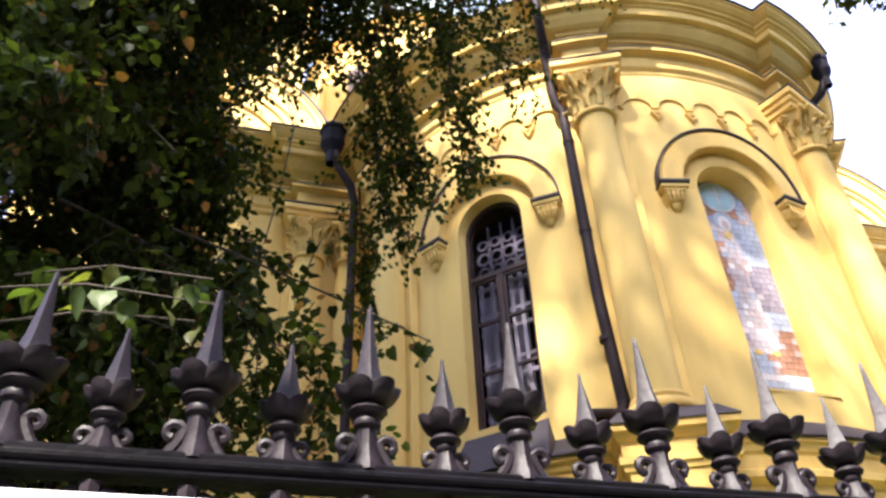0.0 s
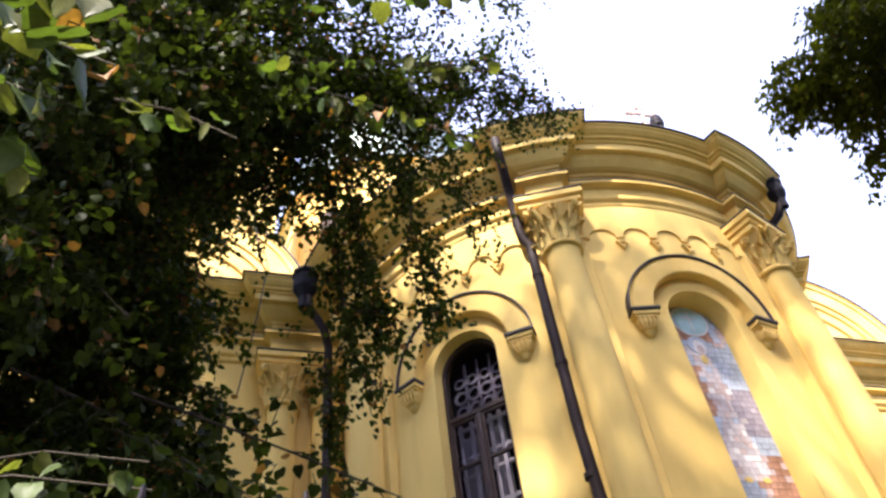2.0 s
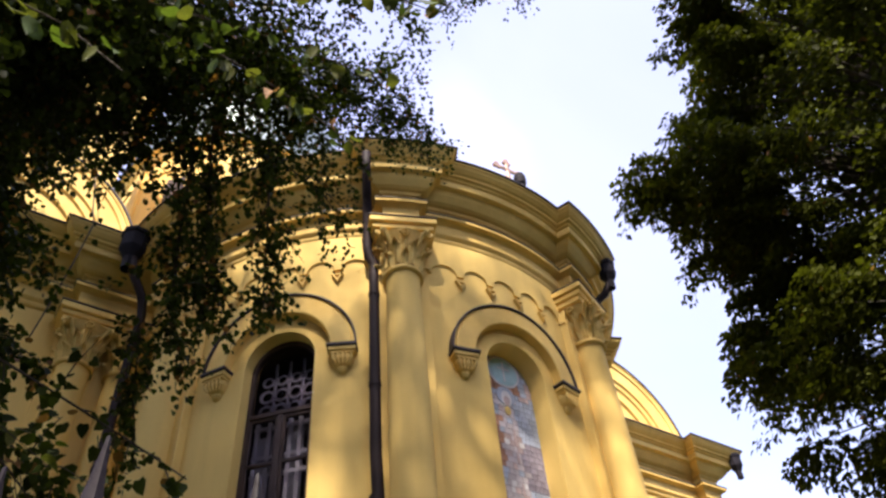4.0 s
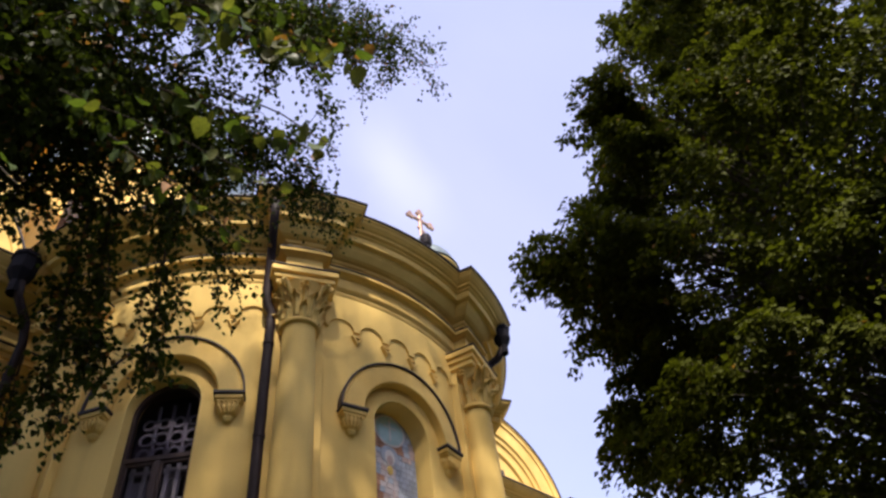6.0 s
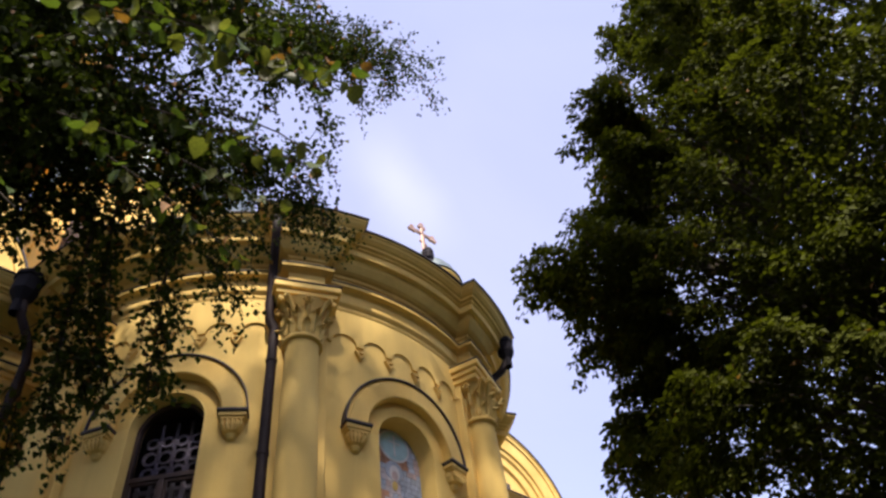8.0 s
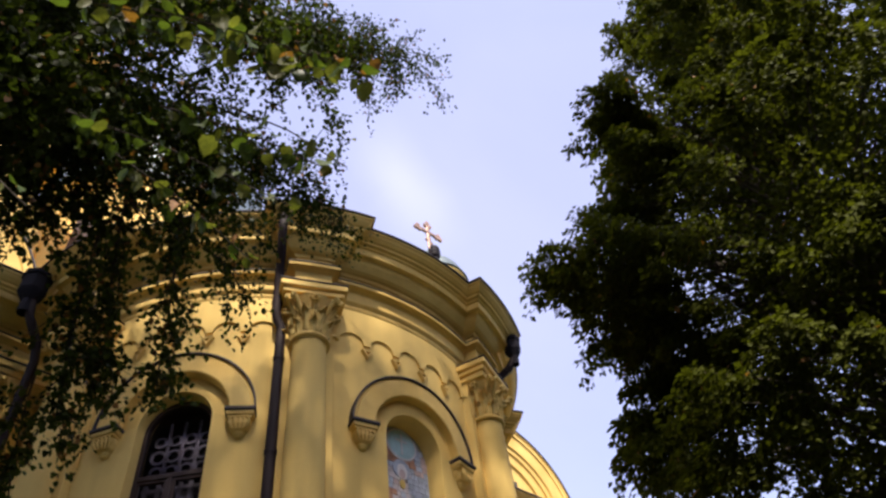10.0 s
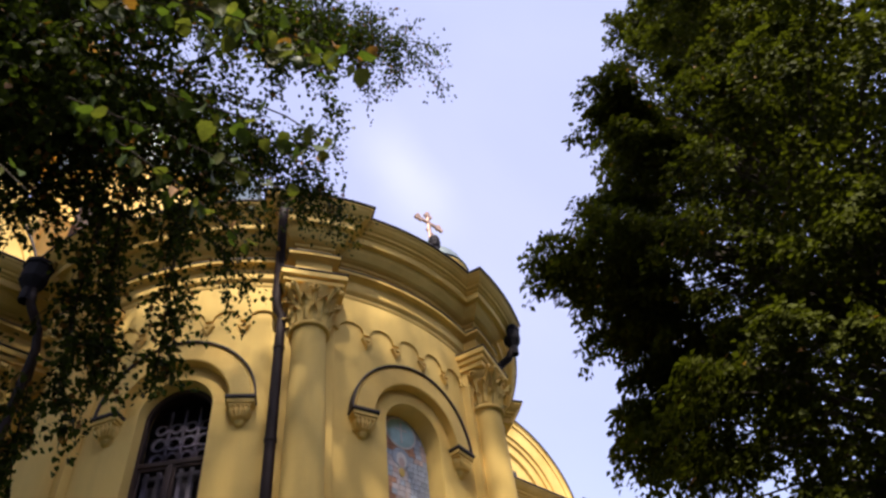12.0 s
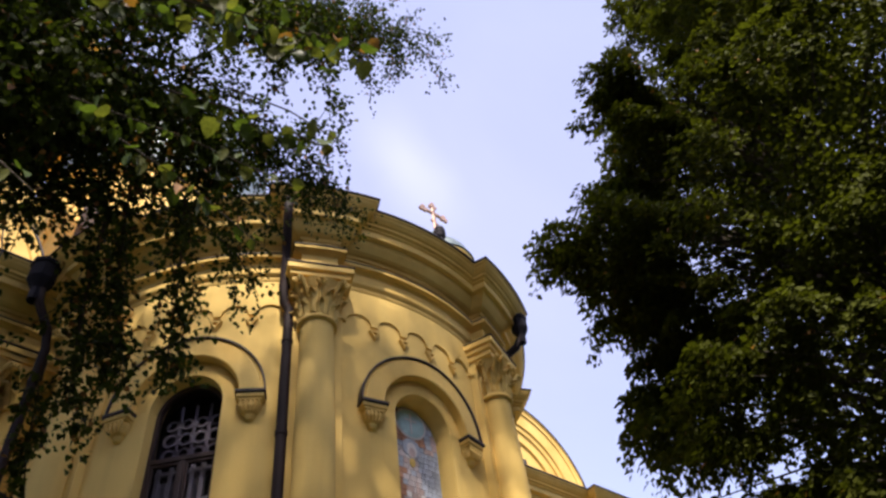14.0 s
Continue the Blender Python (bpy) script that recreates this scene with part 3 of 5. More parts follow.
def mosaic(mid):
    """Back of the niche: a bed of mortar, coloured slabs and a tall robed form in plain shapes."""
    holder = new("mosaic_panel")
    holder.parent = church
    holder.matrix_basis = turned(mid)
    bed = Shape()
    pts = arch_outline(0.475, 5.24)
    bed.add([(x, 0.318, z) for x, z in pts], [tuple(range(len(pts)))])
    bed.put("mortar_bed", STONE, holder)
    rnd = random.Random(5)
    shapes = {}
    lo, hi, rows_n = 5.30, 8.50, 38
    dz = (hi - lo) / rows_n
    for r in range(rows_n):
        z = lo + (r + 0.5) * dz
        x = -0.455
        while x < 0.44:
            w = rnd.choice((0.06, 0.085, 0.11))
            if x + w > 0.43:
                w = 0.458 - x
            xc = x + w / 2
            x += w
            if z > SPRING and math.hypot(abs(xc) + w * 0.3, z - SPRING + dz * 0.3) > 0.45:
                continue
            half = 0.12 + (7.7 - z) * 0.045
            patch = random.Random(int((xc + 1) / 0.17) * 31 + int(z / 0.24)).random()      # neighbours share a tone
            stray = rnd.random()
            if z < 5.62:
                tone = "blue" if r % 3 else "white"
            elif abs(xc + 0.02) < half and 5.92 < z < 7.72:
                tone = "robe" if stray < 0.62 else "white" if stray < 0.84 else "fold" if stray < 0.93 else "blue"
            elif z > 7.85:
                tone = "fold" if patch < 0.3 else "blue" if patch < 0.6 else "brown"
            elif z > 7.45:
                tone = "blue" if xc > 0.1 or stray < 0.4 else "robe"
            elif z > 6.75:
                tone = "brown" if xc < 0 else ("blue" if z > 7.15 else "grey")
            elif z > 6.2:
                tone = ("blue" if z > 6.45 else "grey") if xc < 0 else ("grey" if z > 6.5 else "blue")
            else:
                tone = ("grey" if z > 5.85 else "blue") if xc < 0 else ("brown" if stray < 0.8 else "fold")
            key = (round(w, 3), tone)
            if key not in shapes:
                sh = Shape()
                sh.box((-w / 2 + 0.0015, -0.006, -dz / 2 + 0.0015), (w / 2 - 0.0015, 0.008, dz / 2 - 0.0015), bevel=0.002)
                shapes[key] = mesh_of("slab", sh.v, sh.f, STONE_TINTS[tone])
            link("slab", shapes[key], holder, m=pose(xc, 0.309 + rnd.uniform(-0.002, 0.002), z, 0, rnd.uniform(-1.2, 1.2), 0))

    def disc(name, cx, cz, rx, rz, y, tone):
        sh = Shape()
        n = 28
        edge = [(cx + rx * math.cos(2 * math.pi * k / n), cz + rz * math.sin(2 * math.pi * k / n)) for k in range(n)]
        sh.add([(x, y, z) for x, z in edge] + [(x, y + 0.02, z) for x, z in edge],
               [tuple(range(n))] + [(k, k + n, (k + 1) % n + n, (k + 1) % n) for k in range(n)])
        sh.put(name, STONE_TINTS[tone], holder)

    disc("medallion_rim", 0.0, 8.24, 0.265, 0.255, 0.296, "white")
    disc("medallion", 0.0, 8.24, 0.235, 0.225, 0.292, "aqua")
    for x0, z0, x1, z1 in ((-0.014, 8.07, 0.014, 8.42), (-0.10, 8.28, 0.10, 8.305)):
        bar = Shape()
        bar.box((x0, 0.288, z0), (x1, 0.30, z1))
        bar.put("medallion_bar", STONE_TINTS["white"], holder)
    disc("halo", -0.02, 7.83, 0.15, 0.15, 0.294, "blue")
    disc("veil", -0.02, 7.79, 0.085, 0.125, 0.290, "white")
    disc("veil_shade", -0.02, 7.75, 0.05, 0.075, 0.287, "fold")
    disc("veil_tip", -0.02, 7.60, 0.045, 0.07, 0.292, "gold")
    for z, rx in ((7.2, 0.075), (6.9, 0.05), (6.45, 0.06)):
        disc("robe_fold", 0.03, z, 0.018, rx * 1.7, 0.297, "fold")
    for x in (-0.13, 0.10):
        disc("robe_hem", x, 5.90, 0.05, 0.035, 0.297, "gold")
    sillp = Shape()
    sillp.box((-0.47, 0.0, 5.24), (0.47, 0.30, 5.27))
    sillp.put("niche_sill", STUCCO, holder)


mosaic(MID)


# ---- downpipes ----
def downpipe(points, radius, clamps, name="downpipe"):
    holder = new(name)
    holder.parent = church
    sh = Shape()
    sh.tube(points, radius, 14)
    sh.put("pipe", PIPE, holder, "brown painted sheet-metal pipe", smooth=True)
    for p in clamps:
        c = Shape()
        p = Vector(p)
        c.tube([p - Vector((0, 0, 0.03)), p + Vector((0, 0, 0.03))], radius * 1.14, 14)
        c.put("pipe_joint", PIPE, holder)
    return holder


def hopper(p, k=1.0):
    sh = Shape()
    p = Vector(p)
    sh.lathe([(0.07 * k, p.z - 0.55 * k), (0.075 * k, p.z - 0.38 * k), (0.13 * k, p.z - 0.28 * k), (0.15 * k, p.z - 0.24 * k), (0.15 * k, p.z - 0.05), (0.17 * k, p.z - 0.03), (0.17 * k, p.z + 0.04)], 8,
             Matrix.Translation((p.x, p.y, 0)))
    sh.put("rain_hopper", HOPPER, church)


tp = COLS[1] - 0.375 / R
tq = COLS[1] - 0.46 / R
mainpipe = [C(tq, 0.80, 11.2), C(tq, 0.72, 10.9), C(tq, 0.42, 10.6), C(tq, 0.28, 10.4), C(tq, 0.2, 9.75), C(tq + 0.004, 0.17, 9.6), C(tp, 0.13, 9.48),
            C(tp, 0.12, 9.3), C(tp, 0.12, 8), C(tp, 0.12, 6.5), C(tp + 0.012, 0.12, 5.14), C(tp + 0.002, 0.13, 5.01), C(tp - 0.05, 0.35, 4.94), C(tp - 0.075, 0.52, 4.88),
            C(tp - 0.08, 0.56, 4.75), C(tp - 0.08, 0.56, 0.3)]
downpipe(mainpipe, 0.068, [C(tp, 0.12, z) for z in (8.9, 7.4, 5.9)] + [C(tq, 0.2, 9.9)])
leftpipe = [(-1.80, 9.0, 10.72), (-1.76, 9.02, 10.45), (-1.56, 9.22, 10.15), (-1.5, 9.3, 9.85), (-1.5, 9.3, 8), (-1.5, 9.3, 6), (-1.5, 9.3, 0.3)]
downpipe(leftpipe, 0.068, [(-1.5, 9.3, z) for z in (9.2, 7.2)])
hopper((-1.86, 9.02, 11.22), 1.35)
th = COLS[2] + 0.56 / R
hopper(C(th, 0.72, 11.22))
downpipe([C(th, 0.70, 10.8), C(th, 0.58, 10.62), C(th, 0.3, 10.45), C(th, 0.14, 10.1), C(th, 0.12, 5.2)], 0.068, [C(th, 0.12, 8.5)])
hopper(S(9.35, 0.75, 11.3))

# ---- round gables on the straight walls, towers, drum and domes behind ----
def gable(s, r=2.38, base=11.48):
    holder = new("round_gable")
    holder.parent = church
    n = 48

    def rim(rr, d):
        return [S(s - rr * math.cos(math.pi * j / n), d, base + rr * math.sin(math.pi * j / n)) for j in range(n + 1)]
    sh = Shape()
    sh.grid([rim(r, 0.12), rim(r - 0.05, 0.14), rim(r - 0.07, 0.11), rim(r - 0.16, 0.11), rim(r - 0.18, 0.07), rim(r - 0.52, 0.05), rim(r - 0.54, 0.0),
             rim(r - 0.66, 0.0), rim(r - 0.68, -0.05), rim(r - 0.92, -0.06), rim(r - 0.94, -0.12)])
    sh.put("archivolt", STUCCO, holder)
    ty = Shape()
    row = rim(r - 0.93, -0.12)
    ty.add(row, [tuple(range(len(row)))])
    ty.put("tympanum", PLASTER, holder)
    cp = Shape()
    cp.grid([rim(r, 0.15), rim(r + 0.035, 0.15), rim(r + 0.045, -2.6), rim(r, -2.6)])
    cp.put("gable_coping", FLASHING, holder)


gable(-7.0)
gable(6.2)

body = Shape()
for a, b, z in ((-9.6, -3.9, 11.55), (3.9, 9.0, 11.55)):
    body.add([S(a, 0.1, z), S(b, 0.1, z), S(b, -14, z), S(a, -14, z)], [(0, 1, 2, 3)])
body.put("side_roof", METAL_ROOF, church)
roof = Shape()
roof.grid([[C(MID - 1.7 + 3.4 * j / 40, d, z) for j in range(41)] for d, z in ((0.55, 11.47), (-0.9, 11.9), (-2.6, 12.3), (-3.98, 12.45))])
roof.put("apse_roof", METAL_ROOF, church)
nave = Shape()
p, q = S(-4.2, -0.3, 0), S(4.2, -0.3, 0)
p2, q2 = S(-4.2, -14, 0), S(4.2, -14, 0)
up = Vector((0, 0, 12.4))
nave.add([p, q, q2, p2, p + up, q + up, q2 + up, p2 + up], [(0, 1, 5, 4), (1, 2, 6, 5), (2, 3, 7, 6), (3, 0, 4, 7), (4, 5, 6, 7)])
nave.put("nave_block", PLASTER, church)


def cross(parent, p, h, mat):
    """Cross with trefoil ends and a slanted lower bar, standing on p."""
    m = Matrix.Translation(p) @ Matrix.Rotation(FACADE, 4, "Z")
    t = h * 0.05
    sh = Shape()
    sh.box((-t, -t * 0.6, 0), (t, t * 0.6, h * 0.92), m, bevel=t * 0.3)
    sh.box((-h * 0.30, -t * 0.6, h * 0.60), (h * 0.30, t * 0.6, h * 0.60 + 2 * t), m, bevel=t * 0.3)
    for x, z in ((0, h * 0.94), (-h * 0.32, h * 0.60 + t), (h * 0.32, h * 0.60 + t)):
        for a in range(3):
            dx, dz = 1.3 * t * math.cos(a * 2.1 + 1.57), 1.3 * t * math.sin(a * 2.1 + 1.57)
            sh.lathe([(0.01, -t * 0.7), (t * 1.25, -t * 0.6), (t * 1.25, t * 0.6), (0.01, t * 0.7)], 10, m @ Matrix.Translation((x + dx, 0, z + dz)) @ Matrix.Rotation(math.pi / 2, 4, "X"))
    sh.box((-h * 0.12, -t * 0.5, -t * 0.7), (h * 0.12, t * 0.5, t * 0.7), m @ Matrix.Translation((0, 0, h * 0.30)) @ Matrix.Rotation(0.45, 4, "Y"), bevel=t * 0.3)
    sh.put("cross", mat, parent, "metal cross with trefoil ends")


def domed_tower(s, n, r, z0, z1, dome_h, cross_h, name, knob=0.25, ribs=16, cross_mat=GILT):
    holder = new(name)
    holder.parent = church
    c = CEN + U * s + N * n
    m = Matrix.Translation((c.x, c.y, 0)) @ Matrix.Rotation(FACADE, 4, "Z")
    drum = Shape()
    drum.lathe([(r, z0), (r, z1 - 1.2), (r + 0.05, z1 - 1.15), (r + 0.05, z1 - 0.9), (r, z1 - 0.85), (r, z1 - 0.4), (r + 0.1, z1 - 0.3), (r + 0.12, z1 - 0.15), (r + 0.25, z1 - 0.08), (r + 0.25, z1)], 48, m)
    drum.put("drum", PLASTER, holder)
    for k in range(8):
        a = 2 * math.pi * (k + 0.5) / 8
        st = Shape()
        st.box((-0.14, -r - 0.1, z0), (0.14, -r + 0.1, z1 - 0.3), m @ Matrix.Rotation(a, 4, "Z"), bevel=0.02)
        st.put("drum_pilaster", STUCCO, holder)
        wn_ = Shape()
        wn_.box((-0.28, -r - 0.02, z1 - 4.2), (0.28, -r + 0.1, z1 - 1.6), m @ Matrix.Rotation(a + math.pi / 8, 4, "Z"), bevel=0.02)
        wn_.put("drum_window", FRAME, holder)
    d = Shape()
    d.lathe([(r + 0.3, z1 + 0.01)] + [((r + 0.2) * math.cos(t), z1 + 0.05 + dome_h * math.sin(t)) for t in [0.02 + 1.5 * i / 14 for i in range(15)]] + [(knob * 0.5, z1 + dome_h + 0.15)], 64, m,
            wave=lambda a, z: 1 + 0.012 * math.cos(a * ribs) ** 8)
    d.put("dome", METAL_ROOF, holder, smooth=True)
    k = Shape()
    top = z1 + dome_h
    k.lathe([(knob * 0.4, top + 0.1), (knob * 0.5, top + 0.3), (knob * 0.95, top + 0.3 + knob * 0.5), (knob, top + 0.3 + knob), (knob * 0.7, top + 0.3 + knob * 1.7), (knob * 0.2, top + 0.3 + knob * 2.1), (0.05, top + 0.3 + knob * 2.5)], 20, m)
    k.put("knob", GILT if cross_mat is GILT else METAL_ROOF, holder, smooth=True)
    cross(holder, (c.x, c.y, top + 0.3 + knob * 2.3), cross_h, cross_mat)


domed_tower(-1.2, -7.2, 3.6, 11.5, 21.5, 7.4, 1.6, "main_dome")
domed_tower(6.30, -1.6, 0.8, 11.5, 20.3, 1.15, 1.45, "small_dome", knob=0.24, cross_mat=CROSS)
tower = Shape()
pts = [S(-9.3, -1.0, 0), S(-5.3, -1.0, 0), S(-5.3, -5.0, 0), S(-9.3, -5.0, 0)]
tower.add([p + Vector((0, 0, 11.5)) for p in pts] + [p + Vector((0, 0, 21.4)) for p in pts], [(0, 1, 5, 4), (1, 2, 6, 5), (2, 3, 7, 6), (3, 0, 4, 7), (4, 5, 6, 7)])
tower.put("corner_tower", PLASTER, church)
tc = Shape()
for e, a, b in ((0.10, 20.6, 20.75), (0.22, 20.75, 20.95), (0.38, 20.95, 21.2)):
    mm = straight(-7.3) @ Matrix.Translation((0, 3.0, 0))
    tc.box((-2 - e, -2 - e, a), (2 + e, 2 + e, b), mm, bevel=0.02)
tc.put("tower_cornice", STUCCO, church)

# cable down the corner, flood lamp on the cornice
cable = Shape()
cable.tube([S(-6.15, 0.2, 15.2), S(-5.75, 0.45, 13.4), S(-5.5, 0.95, 11.6), S(-5.42, 1.0, 11.3), S(-5.48, 0.85, 10.6), S(-5.56, 0.62, 9.9), S(-5.66, 0.45, 9.2)], 0.012, 6)
cable.put("cable", FLASHING, church)
spot = Shape()
spot.box((-0.12, -0.3, 11.62), (0.12, 0.1, 12.0), straight(6.28), bevel=0.02)
spot.box((-0.05, -0.15, 11.45), (0.05, 0.0, 11.62), straight(6.28), bevel=0.01)
spot.put("flood_lamp", FLASHING, church)

uplight = Shape()
um = turned(-1.221) @ Matrix.Translation((0, -0.62, 0))
uplight.lathe([(0.02, 11.44), (0.07, 11.45), (0.07, 11.50), (0.05, 11.52), (0.09, 11.56), (0.10, 11.60), (0.09, 11.62), (0.105, 11.66), (0.09, 11.70), (0.10, 11.74), (0.08, 11.80), (0.03, 11.82)], 12, um)
uplight.put("cornice_lamp", FLASHING, church)

# ---- ground ----
ground = part("ground", [(-400, -400, 0), (400, -400, 0), (400, 400, 0), (-400, 400, 0)], [(0, 1, 2, 3)], GRASS, None)
tagged(ground, "mown grass round the church", "ground", kind="structure")
FU = Vector((math.cos(radians(17.3)), math.sin(radians(17.3)), 0))
FN = Vector((FU.y, -FU.x, 0))
F0 = Vector((0.0, 1.395, 0))       # the fence's line, in front of the camera


def F(s, d, z):
    p = F0 + FU * s + FN * d
    return Vector((p.x, p.y, z))


pav = Shape()
pav.add([F(-40, 0.25, 0.06), F(40, 0.25, 0.06), F(40, 3.6, 0.06), F(-40, 3.6, 0.06), F(-40, 3.6, 0), F(40, 3.6, 0), F(-40, 0.25, 0), F(40, 0.25, 0)], [(3, 2, 1, 0), (2, 3, 4, 5), (0, 1, 7, 6)])
tagged(pav.put("pavement", PAVING, None), "grey stone pavement along the fence", "pavement", kind="structure")
rd = Shape()
rd.add([F(-60, 3.62, 0.004), F(60, 3.62, 0.004), F(60, 11, 0.004), F(-60, 11, 0.004)], [(3, 2, 1, 0)])
tagged(rd.put("road", ASPHALT, None), "dark asphalt road beside the pavement", "road", kind="structure")

# ---- iron fence ----
fence = thing("iron_fence", "dark cast-iron fence with spear finials on stone base", "fence")
ST = 0.30
s_big = (Vector((-0.175, 1.344, 0)) - F0).dot(FU)
fm = Matrix.Translation(F0) @ Matrix.Rotation(radians(17.3), 4, "Z")


def finial_mesh(name, tip, cup, ring_z, r):
    """Spear with a crown of four curled lobes, a ring, a stem and two scrolls; z = 0 is the rail's top."""
    sh = Shape()
    m = Matrix.Rotation(math.pi / 4, 4, "Z")
    # spear: square, hollow-ground blade that flares into the calyx
    rows = []
    for z, w in ((cup - 0.012, r * 0.92), (cup + 0.000, r * 0.74), (cup + 0.018, r * 0.55), (cup + 0.050, r * 0.39), ((cup + tip) / 2 + 0.02, r * 0.22), (tip - 0.025, r * 0.12), (tip - 0.004, r * 0.085), (tip, r * 0.02)):
        rows.append([(w * math.cos(a) * (1.0 if i % 2 == 0 else 0.80), w * math.sin(a) * (1.0 if i % 2 == 0 else 0.80), z) for i, a in enumerate([k * math.pi / 4 for k in range(8)])])
    sh.grid(rows, close=True)
    # calyx: a bowl that opens into six upturned leaf tips
    rows = []
    for f, h in ((0.40, -0.034), (0.58, -0.033), (0.80, -0.028), (0.99, -0.021), (1.13, -0.010), (1.20, 0.003), (1.14, 0.005), (0.98, -0.008), (0.74, -0.010)):
        row = []
        for k in range(40):
            a = 2 * math.pi * k / 40
            lobe = abs(math.cos(3 * a)) ** 0.8
            e = max(0.0, min(1.0, (f - 0.6) / 0.5))
            g = 1 - 0.22 * (1 - lobe) * e
            row.append((r * f * g * math.cos(a), r * f * g * math.sin(a), cup + h - 0.010 * (1 - lobe) * e))
        rows.append(row)
    sh.grid(rows, close=True)
    # ring and stem
    sh.lathe([(r * 0.33, ring_z - 0.03), (r * 0.34, ring_z - 0.012), (r * 0.48, ring_z - 0.006), (r * 0.5, ring_z), (r * 0.48, ring_z + 0.006), (r * 0.38, ring_z + 0.012), (r * 0.40, cup - 0.058), (r * 0.62, cup - 0.055), (r * 0.72, cup - 0.049), (r * 0.64, cup - 0.042), (r * 0.38, cup - 0.032)], 14)
    sh.lathe([(r * 0.62, -0.01), (r * 0.58, 0.006), (r * 0.44, 0.02), (r * 0.36, 0.045), (r * 0.33, ring_z - 0.012)], 12, wave=lambda a, z: 1 + 0.08 * math.cos(4 * a))
    # side scrolls
    hz = min(0.066, ring_z * 0.72)
    for sx in (-1, 1):
        pts = []
        for i in range(13):
            t = i / 12
            if t < 0.45:
                u = t / 0.45
                pts.append((sx * r * (0.85 - 0.45 * math.sin(u * 1.5)), 0, u * hz * 0.85))
            else:
                u = (t - 0.45) / 0.55
                ang = math.pi * (1.0 - 1.45 * u)
                rad = r * 0.34 * (1 - 0.45 * u)
                pts.append((sx * (r * 0.72 + rad * math.cos(ang)), 0, hz * 0.68 + rad * math.sin(ang)))
        sh.tube(pts, [r * 0.20] * 9 + [r * 0.18, r * 0.16, r * 0.17, r * 0.20], 7)
    me = mesh_of(name, sh.v, sh.f, SPIKE, smooth=True)
    me.set_sharp_from_angle(angle=radians(38))
    return me


BIGM = finial_mesh("tall_finial", 0.350, 0.158, 0.086, 0.054)
SMALLM = finial_mesh("short_finial", 0.243, 0.112, 0.050, 0.043)
RAIL = 2.15
bar = Shape()
bar.lathe([(0.014, 0.45), (0.014, RAIL - 0.06)], 8)
barm = mesh_of("bar", bar.v, bar.f, IRON)
scroll = Shape()
for sx in (-1, 1):
    pts = [(sx * (0.02 + 0.042 * math.sin(a * 0.75)), 0, -0.02 - 0.02 * a) for a in [i * 0.5 for i in range(8)]]
    scroll.tube(pts, [0.010, 0.012, 0.013, 0.013, 0.012, 0.011, 0.011, 0.014], 6)
scroll.lathe([(0.018, -0.16), (0.026, -0.12), (0.018, -0.06), (0.022, -0.01)], 8)
scrollm = mesh_of("drop_scroll", scroll.v, scroll.f, SPIKE)
for k in range(-14, 22):
    s = s_big + k * ST
    link("tall_finial", BIGM, fence, m=fm @ pose(s, 0, RAIL))
    link("short_finial", SMALLM, fence, m=fm @ pose(s + ST / 2, 0, RAIL))
    for e in (0, ST / 2):
        link("bar", barm, fence, m=fm @ pose(s + e, 0, 0))
        link("drop_scroll", scrollm, fence, m=fm @ pose(s + e, 0, RAIL - 0.045))
for z0, z1, y in ((RAIL - 0.045, RAIL, 0.030), (RAIL - 0.03, RAIL - 0.014, 0.037), (RAIL - 0.30, RAIL - 0.26, 0.02), (0.55, 0.59, 0.02)):
    rail = Shape()
    rail.box((-5.2, -y, z0), (7.2, y, z1), fm, bevel=0.005)
    rail.put("rail", IRON, fence)
base = Shape()
base.box((-5.4, -0.22, 0.0), (7.4, 0.22, 0.42), fm, bevel=0.02)
base.box((-5.4, -0.26, 0.42), (7.4, 0.26, 0.50), fm, bevel=0.02)
base.put("stone_base", STONE, fence)
board = thing("notice_board", "white notice board hung on the iron fence", "sign")
bd = Shape()
bd.box((-0.92, -0.055, 1.66), (-0.44, -0.045, 2.062), fm, bevel=0.003)
bd.put("panel", material("white_board", (0.75, 0.76, 0.85), 0.4, var=0.05, bump=0.02), board)
for x in (-0.86, -0.50):
    hk = Shape()
    hk.tube([fm @ Vector((x, -0.045, 2.03)), fm @ Vector((x, -0.03, 2.05)), fm @ Vector((x, 0.0, 2.06))], 0.006, 6)
    hk.put("hook", IRON, board)


# ---- trees ----
HEART = np.array([(0, 0, 0), (-0.30, -0.06, 0.05), (-0.47, 0.26, 0.10), (-0.30, 0.68, 0.05), (0, 1.0, -0.10), (0.30, 0.68, 0.05), (0.47, 0.26, 0.10), (0.30, -0.06, 0.05), (0, 0.45, 0.0)])
OVAL = np.array([(0, 0, 0), (-0.42, 0.25, 0.08), (-0.30, 0.68, 0.05), (0, 1.0, -0.10), (0.30, 0.68, 0.05), (0.42, 0.25, 0.08)])
OVAL_F = [(0, 3, 2, 1), (0, 5, 4, 3)]
HEART_F = [(0, 8, 2, 1), (8, 4, 3, 2), (0, 7, 6, 8), (8, 6, 5, 4)]
RHOMB = np.array([(0, 0, 0), (-0.40, 0.42, 0.10), (0, 1.0, -0.08), (0.40, 0.42, 0.10)])
RHOMB_F = [(0, 2, 1), (0, 3, 2)]


